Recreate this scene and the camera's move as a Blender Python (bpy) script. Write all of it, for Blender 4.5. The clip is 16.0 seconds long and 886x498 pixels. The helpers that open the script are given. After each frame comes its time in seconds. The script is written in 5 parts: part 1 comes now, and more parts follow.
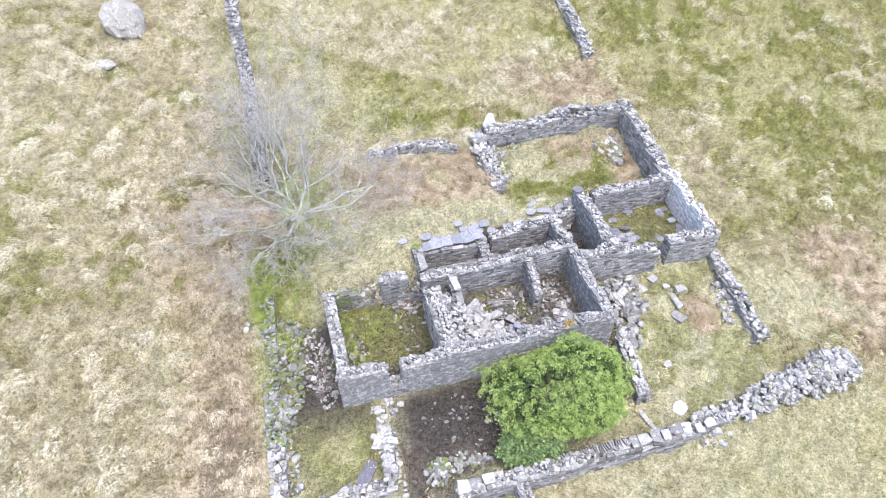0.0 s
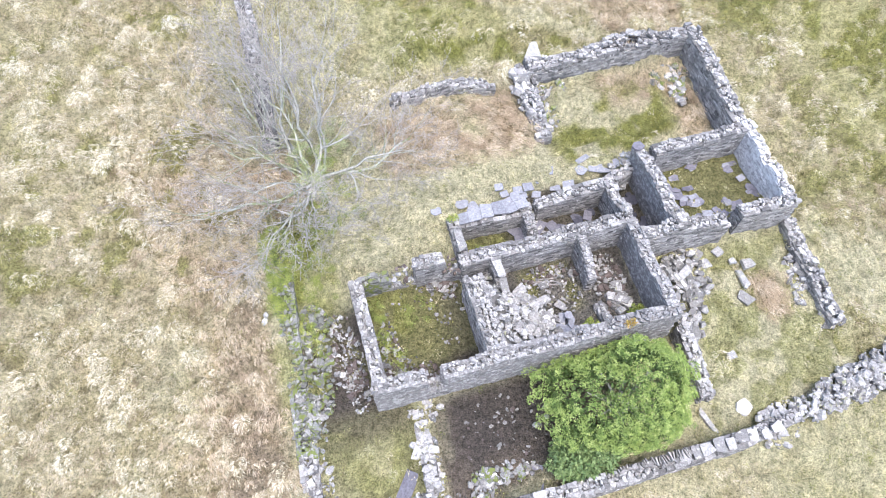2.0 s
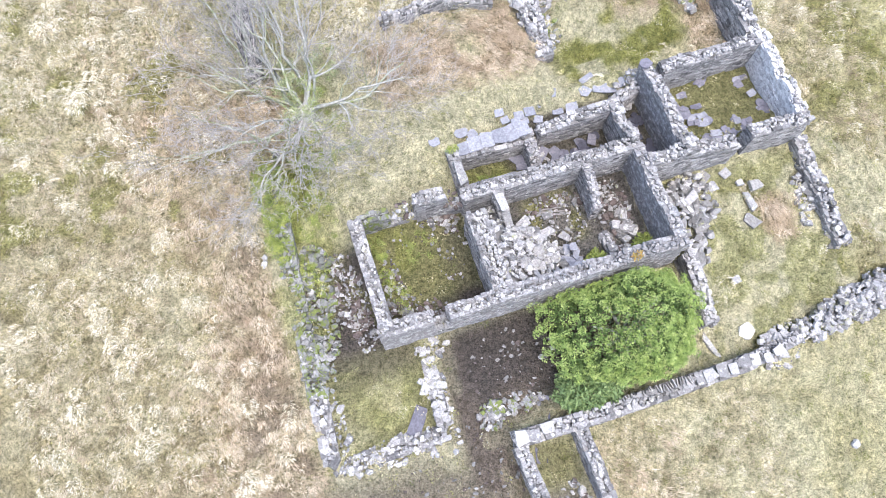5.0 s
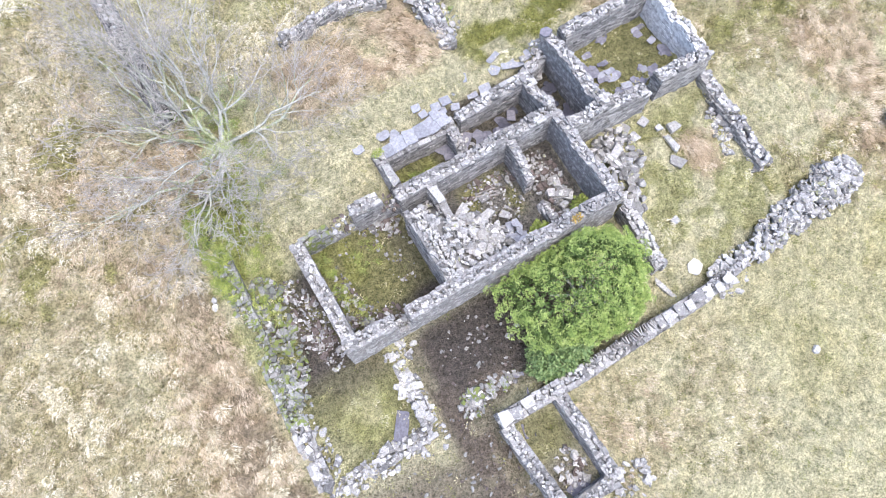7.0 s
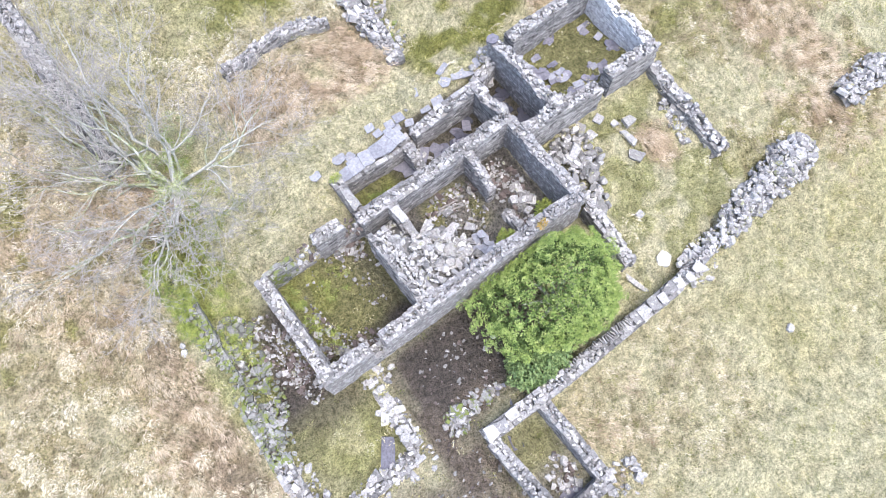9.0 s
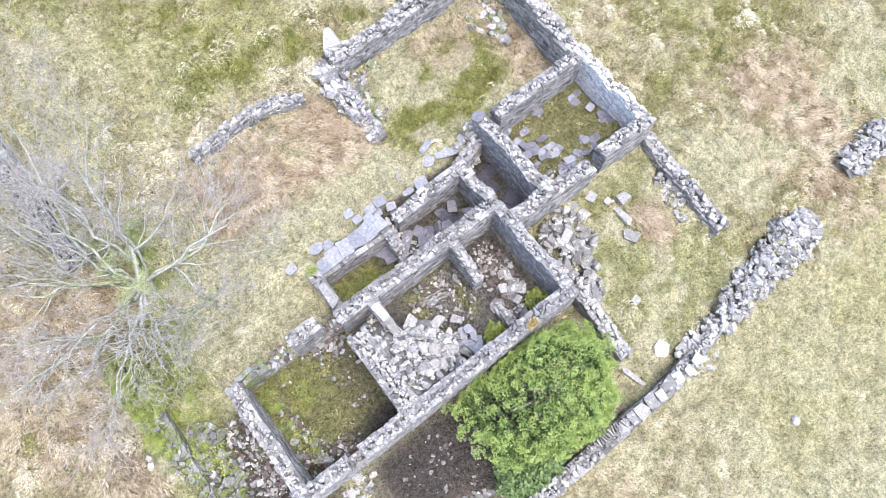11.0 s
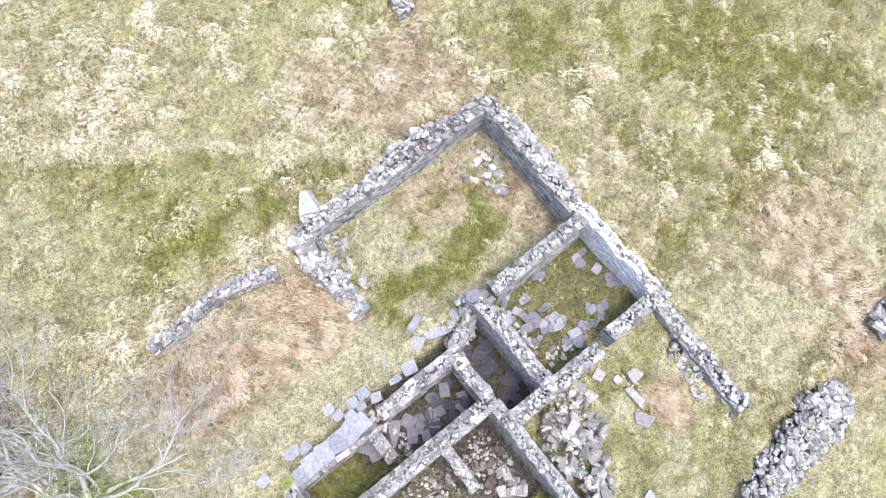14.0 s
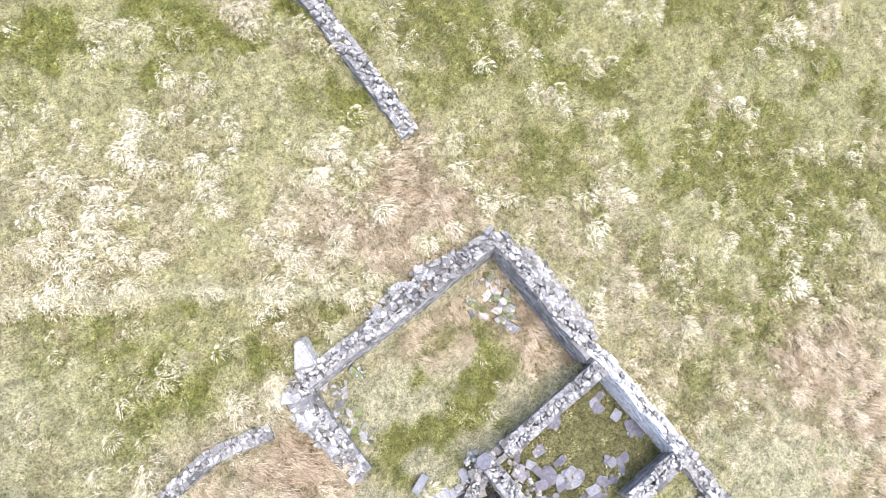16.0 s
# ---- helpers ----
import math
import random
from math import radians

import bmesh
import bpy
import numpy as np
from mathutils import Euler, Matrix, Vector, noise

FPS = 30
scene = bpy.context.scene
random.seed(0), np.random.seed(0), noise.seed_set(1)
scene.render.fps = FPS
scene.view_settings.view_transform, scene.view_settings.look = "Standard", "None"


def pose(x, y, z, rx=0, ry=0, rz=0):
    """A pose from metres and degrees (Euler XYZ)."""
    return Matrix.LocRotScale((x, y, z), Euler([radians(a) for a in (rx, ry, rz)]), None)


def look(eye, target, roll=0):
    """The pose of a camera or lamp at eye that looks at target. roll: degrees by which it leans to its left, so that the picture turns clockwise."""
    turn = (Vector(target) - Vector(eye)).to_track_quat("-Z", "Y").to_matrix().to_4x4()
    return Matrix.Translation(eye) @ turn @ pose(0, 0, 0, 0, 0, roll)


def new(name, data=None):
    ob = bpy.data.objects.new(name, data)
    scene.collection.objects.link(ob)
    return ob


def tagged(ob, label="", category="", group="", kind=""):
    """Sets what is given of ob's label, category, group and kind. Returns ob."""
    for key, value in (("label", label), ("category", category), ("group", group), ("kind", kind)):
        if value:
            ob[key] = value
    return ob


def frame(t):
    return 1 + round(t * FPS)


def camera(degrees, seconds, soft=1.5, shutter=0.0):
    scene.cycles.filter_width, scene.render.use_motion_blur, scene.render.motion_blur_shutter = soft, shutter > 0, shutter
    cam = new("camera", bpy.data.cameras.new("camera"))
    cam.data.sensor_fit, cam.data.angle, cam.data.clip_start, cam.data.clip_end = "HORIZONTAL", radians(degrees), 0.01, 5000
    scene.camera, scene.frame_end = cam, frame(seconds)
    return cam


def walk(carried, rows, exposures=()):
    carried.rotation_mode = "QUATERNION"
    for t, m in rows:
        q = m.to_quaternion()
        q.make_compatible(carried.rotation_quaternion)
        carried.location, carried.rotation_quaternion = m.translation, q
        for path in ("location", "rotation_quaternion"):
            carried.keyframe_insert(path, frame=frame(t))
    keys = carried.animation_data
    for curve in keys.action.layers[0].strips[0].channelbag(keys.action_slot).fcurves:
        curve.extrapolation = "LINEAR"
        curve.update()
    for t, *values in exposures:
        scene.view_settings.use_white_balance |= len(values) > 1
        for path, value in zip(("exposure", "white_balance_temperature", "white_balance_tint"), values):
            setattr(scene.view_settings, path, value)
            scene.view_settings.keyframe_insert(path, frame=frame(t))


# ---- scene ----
cam = camera(68.9, 16.0, soft=0.5)
METRES, EYE, TILT, LEAN, TURN = 30.0, 27.4, -48.0, 0.0, 0.0
ROWS = [
    (0.0, 0.0, 0.0, 0.0, 0.0, 0.0, -0.0),
    (0.5, -0.0183, 0.0356, 0.0445, -0.06, -3.09, -0.02),
    (1.0, -0.036, 0.0774, 0.0926, -0.18, -6.4, 0.04),
    (1.5, -0.051, 0.1189, 0.1351, -0.3, -9.47, 0.07),
    (2.0, -0.0669, 0.1604, 0.1806, -0.31, -12.85, -0.01),
    (2.5, -0.0777, 0.1862, 0.2122, -0.12, -15.92, -0.23),
    (3.0, -0.0809, 0.196, 0.2253, 0.19, -19.27, -0.55),
    (3.5, -0.0819, 0.2005, 0.2279, 0.36, -22.2, -0.8),
    (6.0, -0.078, 0.2046, 0.2333, -5.41, -22.72, 6.13),
    (6.5, -0.072, 0.2029, 0.2338, -7.93, -23.15, 9.12),
    (7.0, -0.0675, 0.1993, 0.2321, -10.14, -23.52, 11.59),
    (7.5, -0.0659, 0.1973, 0.2326, -11.64, -23.86, 13.16),
    (8.0, -0.0635, 0.1982, 0.2334, -13.23, -24.28, 14.82),
    (8.5, -0.0575, 0.2035, 0.2365, -14.14, -24.47, 15.75),
    (11.0, 0.02, 0.3081, 0.3361, -15.32, -24.87, 16.48),
    (11.5, 0.0381, 0.3336, 0.3619, -15.38, -24.89, 16.53),
    (12.0, 0.057, 0.3637, 0.3916, -15.48, -24.99, 16.55),
    (12.5, 0.075, 0.3921, 0.4206, -15.57, -25.08, 16.59),
    (13.0, 0.0938, 0.423, 0.4525, -15.69, -25.16, 16.62),
    (13.5, 0.1117, 0.4513, 0.4836, -15.78, -25.25, 16.65),
    (14.0, 0.1313, 0.484, 0.5179, -15.88, -25.36, 16.68),
    (14.5, 0.1496, 0.5144, 0.5508, -15.98, -25.45, 16.71),
    (15.0, 0.1686, 0.5484, 0.5901, -16.11, -25.6, 16.71),
    (15.5, 0.1848, 0.5803, 0.627, -16.15, -25.68, 16.7),
    (16.0, 0.1997, 0.6165, 0.6635, -16.28, -25.79, 16.75),
]
walk(cam, [(t, pose(0, 0, EYE, TILT, LEAN, TURN) @ pose(METRES * x, METRES * y, METRES * z, 90 + pitch, roll, yaw)) for t, x, y, z, yaw, pitch, roll in ROWS], [(0.0, 1.81, 6240, 11), (8.5, 1.83, 6260, 11), (11.0, 1.88, 6300, 11), (16.0, 1.86, 6460, 11)])

# ---- world, sun ----
SUN_ELEV, SUN_AZ = 73.0, 150.0          # degrees; azimuth clockwise from +y
world = bpy.data.worlds.new("overcast_sky")
scene.world = world
world.use_nodes = True
wn = world.node_tree.nodes
wn.clear()
w_out, w_bg, w_sky = wn.new("ShaderNodeOutputWorld"), wn.new("ShaderNodeBackground"), wn.new("ShaderNodeTexSky")
w_sky.sky_type, w_sky.sun_disc = "NISHITA", False
w_sky.sun_elevation, w_sky.sun_rotation = radians(SUN_ELEV), radians(SUN_AZ)
w_sky.air_density, w_sky.dust_density, w_sky.ozone_density = 1.0, 3.0, 1.0
w_bg.inputs[1].default_value = 0.15
world.node_tree.links.new(w_sky.outputs[0], w_bg.inputs[0])
world.node_tree.links.new(w_bg.outputs[0], w_out.inputs[0])
sun = new("sun", bpy.data.lights.new("sun", "SUN"))
sun.data.energy, sun.data.angle, sun.data.color = 0.78, radians(34), (1.0, 0.96, 0.90)
_az, _el = radians(SUN_AZ), radians(SUN_ELEV)
_to = Vector((math.sin(_az) * math.cos(_el), math.cos(_az) * math.cos(_el), math.sin(_el)))
sun.matrix_world = look(_to * 60, (0, 0, 0))

# ---- plan: u runs along the cottage's front, v from front to back ----
U0, V0, TH = -4.516, 14.564, radians(15.2)
CU, SU = math.cos(TH), math.sin(TH)


def xy(u, v):
    return U0 + u * CU - v * SU, V0 + u * SU + v * CU


def uv_of(x, y):
    dx, dy = x - U0, y - V0
    return dx * CU + dy * SU, -dx * SU + dy * CU


def sstep(a, b, x):
    t = np.clip((x - a) / (b - a), 0, 1)
    return t * t * (3 - 2 * t)


def vnoise(x, y, seed=0):
    """Smooth value noise on numpy arrays, 0 to 1."""
    xi, yi = np.floor(x).astype(np.int64), np.floor(y).astype(np.int64)
    fx, fy = x - xi, y - yi
    fx, fy = fx * fx * (3 - 2 * fx), fy * fy * (3 - 2 * fy)

    def h(i, j):
        n = (i * 374761393 + j * 668265263 + seed * 2147483647) & 0xFFFFFFFF
        n = ((n ^ (n >> 13)) * 1274126177) & 0xFFFFFFFF
        return ((n ^ (n >> 16)) & 0xFFFF) / 65535.0
    return (h(xi, yi) * (1 - fx) + h(xi + 1, yi) * fx) * (1 - fy) + (h(xi, yi + 1) * (1 - fx) + h(xi + 1, yi + 1) * fx) * fy


def fbm(x, y, size, seed=0, octaves=3):
    s, a, tot = 0, 1.0, 0
    for o in range(octaves):
        s = s + a * vnoise(x / size + 31.7 * o, y / size - 17.3 * o, seed + o)
        tot += a
        a, size = a * 0.55, size * 0.5
    return s / tot


HILL = (0.835, -1.31, 2.699, -0.075, -0.417, 0.342, -0.031, 0.453, 0.548, 0.073)


def box_w(u, v, u0, u1, v0, v1, soft):
    return sstep(u0 - soft, u0 + soft, u) * (1 - sstep(u1 - soft, u1 + soft, u)) * sstep(v0 - soft, v0 + soft, v) * (1 - sstep(v1 - soft, v1 + soft, v))


# floors and cuttings: u0, u1, v0, v1, height, softness of the edge
PADS = [
    (0.2, 12.9, 0.2, 5.2, 0.50, 0.15), (5.2, 12.9, 5.0, 7.2, 0.55, 0.15), (13.0, 15.0, 4.0, 8.2, 0.5, 0.15),
    (14.8, 20.8, 4.1, 8.4, 0.72, 0.15),
]


def ground(x, y):
    x, y = np.asarray(x, float), np.asarray(y, float)
    a0, b0 = (x - 3) / 20, (y - 22) / 20
    a, b = np.clip(a0, -1.7, 1.7), np.clip(b0, -1.2, 1.7)
    c = HILL
    z = c[0] + c[1] * a + c[2] * b + c[3] * a * a + c[4] * a * b + c[5] * b * b + c[6] * a ** 3 + c[7] * a * a * b + c[8] * a * b * b + c[9] * b ** 3
    z = z - 1.2 * np.clip(a0 - a, -6, 6) + 2.6 * np.clip(b0 - b, -6, 6)
    u, v = uv_of(x, y)
    z = z + 0.40 * sstep(-0.35, 0.25, v - (23.6 - 0.68 * (u - 4.4))) * (1 - sstep(17, 20, u)) * sstep(-2, 0, u)     # old terrace edges
    z = z + 0.36 * sstep(-0.4, 0.1, v - (14.45 - 0.622 * (u - 28.2))) * sstep(20, 22, u)
    z = z - 0.55 * box_w(u, v, 11.0, 20.6, 9.2, 14.6, 0.3)            # inside the upper pen
    z = z - 0.55 * box_w(u, v, -2.9, 0.1, 1.0, 5.8, 0.7)               # trench behind the west wall
    z = z - 0.30 * box_w(u, v, -8.5, -3.7, -3.5, 2.5, 1.5)
    z = z - 0.22 * box_w(u, v, 3.5, 17.0, -12.0, -5.3, 0.3)            # lower side of the south wall
    z = z + 0.30 * box_w(u, v, 3.5, 14.5, 7.9, 10.2, 0.7) + 0.55 * box_w(u, v, -0.3, 2.4, 5.9, 7.6, 0.6) + 0.30 * box_w(u, v, 2.4, 5.4, 6.2, 8.6, 0.6)     # bank behind the cottage
    for u0, u1, v0, v1, h, soft in PADS:
        w = box_w(u, v, u0, u1, v0, v1, soft)
        z = z * (1 - w) + h * w
    return z


def gz(x, y):
    return float(ground(np.array([x]), np.array([y]))[0])


# ---- materials ----
def material(name, rough=0.9):
    m = bpy.data.materials.new(name)
    m.use_nodes = True
    nt = m.node_tree
    b = nt.nodes["Principled BSDF"]
    b.inputs["Roughness"].default_value = rough
    b.inputs["Specular IOR Level"].default_value = 0.25
    return m, nt, b


def ramp(nt, fac, stops):
    r = nt.nodes.new("ShaderNodeValToRGB")
    els = r.color_ramp.elements
    while len(els) < len(stops):
        els.new(0.5)
    for e, (p, c) in zip(els, stops):
        e.position, e.color = p, (*c, 1)
    nt.links.new(fac, r.inputs[0])
    return r.outputs[0]


def noise_tex(nt, scale, detail=4, rough=0.6, coord="Object"):
    tc = nt.nodes.new("ShaderNodeTexCoord")
    n = nt.nodes.new("ShaderNodeTexNoise")
    n.inputs["Scale"].default_value, n.inputs["Detail"].default_value, n.inputs["Roughness"].default_value = scale, detail, rough
    nt.links.new(tc.outputs[coord], n.inputs["Vector"])
    return n.outputs["Fac"]


def world_noise(nt, scale, detail=4, rough=0.6):
    g = nt.nodes.new("ShaderNodeNewGeometry")
    n = nt.nodes.new("ShaderNodeTexNoise")
    n.inputs["Scale"].default_value, n.inputs["Detail"].default_value, n.inputs["Roughness"].default_value = scale, detail, rough
    nt.links.new(g.outputs["Position"], n.inputs["Vector"])
    return n.outputs["Fac"]


def mix(nt, fac, a, b, mode="MIX"):
    m = nt.nodes.new("ShaderNodeMix")
    m.data_type, m.blend_type = "RGBA", mode
    for sock, val in ((m.inputs[0], fac), (m.inputs[6], a), (m.inputs[7], b)):
        if isinstance(val, (int, float)):
            sock.default_value = val
        elif isinstance(val, tuple):
            sock.default_value = (*val, 1)
        else:
            nt.links.new(val, sock)
    return m.outputs[2]


def bump(nt, b, height, strength=0.5, dist=0.02):
    n = nt.nodes.new("ShaderNodeBump")
    n.inputs["Strength"].default_value, n.inputs["Distance"].default_value = strength, dist
    nt.links.new(height, n.inputs["Height"])
    nt.links.new(n.outputs[0], b.inputs["Normal"])


def random_value(nt, island):
    if island:
        return nt.nodes.new("ShaderNodeNewGeometry").outputs["Random Per Island"]
    return nt.nodes.new("ShaderNodeObjectInfo").outputs["Random"]


def stone_material(name, island, tones, lichen=(0.56, 0.55, 0.525), amount=0.56, moss=0.0, crackle=1.0, moss_tone=(0.14, 0.165, 0.05)):
    m, nt, b = material(name, 0.92)
    n = len(tones)
    col = ramp(nt, random_value(nt, island), [(i / (n - 1), t) for i, t in enumerate(tones)])
    fine = world_noise(nt, 9.0, 6, 0.7)
    grain = ramp(nt, fine, [(0.3, (0.62, 0.61, 0.62)), (0.7, (1.25, 1.25, 1.25))])
    col = mix(nt, 1.0, col, grain, "MULTIPLY")
    crack = ramp(nt, world_noise(nt, 26.0, 3, 0.6), [(0.34, (0.56, 0.55, 0.55)), (0.48, (1.0, 1.0, 1.0)), (0.68, (1.18, 1.18, 1.18))])
    col = mix(nt, crackle, col, crack, "MULTIPLY")
    spots = ramp(nt, world_noise(nt, 4.3, 5, 0.75), [(amount, (0, 0, 0)), (amount + 0.08, (1, 1, 1))])
    col = mix(nt, spots, col, lichen)
    if moss:
        spot2 = ramp(nt, world_noise(nt, 3.2, 5, 0.72), [(1 - moss, (0, 0, 0)), (1.06 - moss, (1, 1, 1))])
        col = mix(nt, spot2, col, moss_tone)
    nt.links.new(col, b.inputs["Base Color"])
    bump(nt, b, fine, 0.6, 0.03)
    return m


GREYS = [(0.10, 0.097, 0.094), (0.21, 0.204, 0.199), (0.30, 0.293, 0.285), (0.15, 0.145, 0.14), (0.42, 0.41, 0.395), (0.24, 0.23, 0.214)]
M_STONE = stone_material("rubble_stone", False, [tuple(1.22 * k for k in g) for g in GREYS], amount=0.555, moss=0.38, moss_tone=(0.25, 0.24, 0.15))
M_STONE_J = stone_material("walling_stone", True, [tuple(0.92 * k for k in g) for g in GREYS], amount=0.60)
M_WHITE = stone_material("white_lichened_slab", False, [(0.54, 0.53, 0.51), (0.58, 0.57, 0.55)], lichen=(0.66, 0.65, 0.63), amount=0.5, crackle=0.4)
M_LITTER = stone_material("fallen_stone", True, [tuple(1.05 * k for k in g) for g in GREYS], amount=0.57, moss=0.43, moss_tone=(0.25, 0.25, 0.15))
M_PALE = stone_material("pale_lichened_stone", False, [(0.20, 0.195, 0.187), (0.40, 0.39, 0.375), (0.30, 0.292, 0.28), (0.45, 0.44, 0.42)], amount=0.56, moss=0.40, moss_tone=(0.26, 0.25, 0.15))
M_MOSSY = stone_material("mossy_stone", False, [(0.10, 0.10, 0.09), (0.19, 0.19, 0.18), (0.30, 0.296, 0.285), (0.11, 0.115, 0.10)], amount=0.62, moss=0.52)
M_MOSSY_J = stone_material("mossy_stone_joined", True, [(0.10, 0.10, 0.09), (0.19, 0.19, 0.18), (0.30, 0.296, 0.285), (0.11, 0.115, 0.10)], amount=0.62, moss=0.50)
M_SLATE = stone_material("blue_grey_slate", False, [(0.11, 0.107, 0.127), (0.19, 0.184, 0.21), (0.145, 0.14, 0.162)], lichen=(0.25, 0.246, 0.255), amount=0.62, crackle=0.35)
M_LITTER_S = stone_material("fallen_block", False, [(0.15, 0.145, 0.135), (0.22, 0.213, 0.20), (0.30, 0.29, 0.27), (0.18, 0.172, 0.16)], amount=0.60, moss=0.36, moss_tone=(0.25, 0.24, 0.15))
# Darker tones than M_SLATE, same roughness.
M_DARK_SLATE = stone_material("wet_slate", False, [(0.05, 0.05, 0.064), (0.08, 0.079, 0.098), (0.06, 0.059, 0.075)], lichen=(0.12, 0.118, 0.135), amount=0.66, crackle=0.35)
# Paler than M_SLATE: sky sheen on the slates is put into the tone.
M_TILE = stone_material("sky_sheen_roof_slate", False, [(0.20, 0.202, 0.222), (0.29, 0.292, 0.315), (0.24, 0.242, 0.262)], lichen=(0.36, 0.36, 0.365), amount=0.60, crackle=0.35)
M_RENDER = stone_material("walling_stone_under_old_render", True, [(0.48, 0.475, 0.472), (0.58, 0.574, 0.57), (0.38, 0.375, 0.373)], lichen=(0.68, 0.674, 0.67), amount=0.48, crackle=0.5)
M_BROWN = stone_material("reddish_rubble", False, [(0.105, 0.083, 0.072), (0.165, 0.133, 0.12), (0.08, 0.063, 0.055)], lichen=(0.24, 0.215, 0.20), amount=0.64)

m, nt, b = material("earth_core", 1.0)
nt.links.new(ramp(nt, world_noise(nt, 6, 6, 0.7), [(0.3, (0.11, 0.105, 0.10)), (0.7, (0.24, 0.23, 0.22))]), b.inputs["Base Color"])
M_CORE = m

M_LIMED = stone_material("walling_stone_with_worn_lime", True, [(0.16, 0.156, 0.152), (0.23, 0.224, 0.22), (0.19, 0.185, 0.181)], lichen=(0.34, 0.334, 0.33), amount=0.50, crackle=0.7)

m, nt, b = material("field_ground", 1.0)
att = nt.nodes.new("ShaderNodeAttribute")
att.attribute_name = "cover"
fine = world_noise(nt, 6.0, 6, 0.68)
tuft = world_noise(nt, 14.0, 3, 0.62)
# Hollows of the relief noise are darkened too, shade painted into the colour.
col = mix(nt, 1.0, att.outputs["Color"], ramp(nt, fine, [(0.36, (0.62, 0.64, 0.56)), (0.50, (1.0, 1.0, 0.98)), (0.64, (1.22, 1.21, 1.18))]), "MULTIPLY")
col = mix(nt, 1.0, col, ramp(nt, tuft, [(0.34, (0.50, 0.51, 0.46)), (0.46, (1.0, 1.0, 1.0)), (0.62, (1.30, 1.28, 1.25))]), "MULTIPLY")
col = mix(nt, 1.0, col, ramp(nt, world_noise(nt, 34.0, 3, 0.7), [(0.36, (0.66, 0.66, 0.64)), (0.5, (1.0, 1.0, 1.0)), (0.64, (1.25, 1.24, 1.22))]), "MULTIPLY")
nt.links.new(col, b.inputs["Base Color"])
cell = nt.nodes.new("ShaderNodeTexVoronoi")
cell.feature = "SMOOTH_F1"
cell.inputs["Scale"].default_value, cell.inputs["Randomness"].default_value = 5.5, 1.0
warp = mix(nt, 0.12, nt.nodes.new("ShaderNodeNewGeometry").outputs["Position"], world_noise(nt, 6.0, 2, 0.5))
nt.links.new(warp, cell.inputs["Vector"])
# Cell middles lightened and creases darkened: lit lumps painted into the ground colour.
col = mix(nt, 1.0, col, ramp(nt, cell.outputs["Distance"], [(0.15, (1.14, 1.14, 1.12)), (0.5, (1.0, 1.0, 0.99)), (0.75, (0.78, 0.79, 0.74))]), "MULTIPLY")
nt.links.new(col, b.inputs["Base Color"])
relief = nt.nodes.new("ShaderNodeMath")
relief.operation = "MULTIPLY_ADD"
relief.inputs[1].default_value = 1.6
nt.links.new(tuft, relief.inputs[0])
nt.links.new(fine, relief.inputs[2])
bump(nt, b, relief.outputs[0], 1.0, 0.2)
M_GROUND = m

m, nt, b = material("grass_blades", 0.75)
att = nt.nodes.new("ShaderNodeAttribute")
att.attribute_name = "tint"
nt.links.new(att.outputs["Color"], b.inputs["Base Color"])
M_GRASS = m


def leaf_material(name, tones, tufts=0.0):
    """Leaves that differ one by one and, by tufts, from tuft to tuft."""
    m, nt, b = material(name, 0.5)
    n = len(tones)
    fac = random_value(nt, True)
    if tufts:
        spread = nt.nodes.new("ShaderNodeMapRange")
        spread.inputs[1].default_value, spread.inputs[2].default_value = 0.33, 0.67
        nt.links.new(world_noise(nt, 3.6, 2, 0.5), spread.inputs[0])
        m2 = nt.nodes.new("ShaderNodeMix")
        m2.inputs[0].default_value = tufts
        nt.links.new(fac, m2.inputs[2])
        nt.links.new(spread.outputs[0], m2.inputs[3])
        fac = m2.outputs[0]
    nt.links.new(ramp(nt, fac, [(i / (n - 1), t) for i, t in enumerate(tones)]), b.inputs["Base Color"])
    return m


M_LEAF = leaf_material("glossy_evergreen_leaf", [(0.11, 0.17, 0.045), (0.21, 0.295, 0.08), (0.34, 0.425, 0.13), (0.48, 0.54, 0.215)], 0.75)
# Darker copy of the evergreen leaf: the crown's inner shade is in its colour.
M_LEAF_SHADE = leaf_material("shaded_inner_leaf", [(0.05, 0.085, 0.025), (0.08, 0.125, 0.035), (0.11, 0.16, 0.05)])
M_SPRIG = leaf_material("yellow_green_leaf", [(0.20, 0.26, 0.05), (0.30, 0.34, 0.09), (0.24, 0.26, 0.07)])
M_FEATHER = leaf_material("feathery_green_leaf", [(0.085, 0.135, 0.05), (0.165, 0.235, 0.09), (0.25, 0.32, 0.14)])
M_RUST = leaf_material("rusty_leaf", [(0.40, 0.24, 0.07), (0.34, 0.28, 0.08)])
M_MOSS = leaf_material("cushion_moss", [(0.09, 0.13, 0.03), (0.20, 0.25, 0.06), (0.33, 0.37, 0.10), (0.46, 0.48, 0.15)], 0.65)

M_IVY = leaf_material("pale_ivy_leaf", [(0.22, 0.26, 0.10), (0.34, 0.38, 0.18), (0.46, 0.485, 0.29)])

m, nt, b = material("lichened_bark", 0.9)
nt.links.new(ramp(nt, world_noise(nt, 5, 6, 0.7), [(0.32, (0.20, 0.20, 0.16)), (0.5, (0.33, 0.33, 0.29)), (0.68, (0.47, 0.465, 0.44))]), b.inputs["Base Color"])
M_BARK = m
m, nt, b = material("mossy_bark", 0.95)
nt.links.new(ramp(nt, world_noise(nt, 3, 5, 0.7), [(0.36, (0.19, 0.215, 0.085)), (0.48, (0.30, 0.31, 0.21)), (0.62, (0.44, 0.44, 0.40))]), b.inputs["Base Color"])
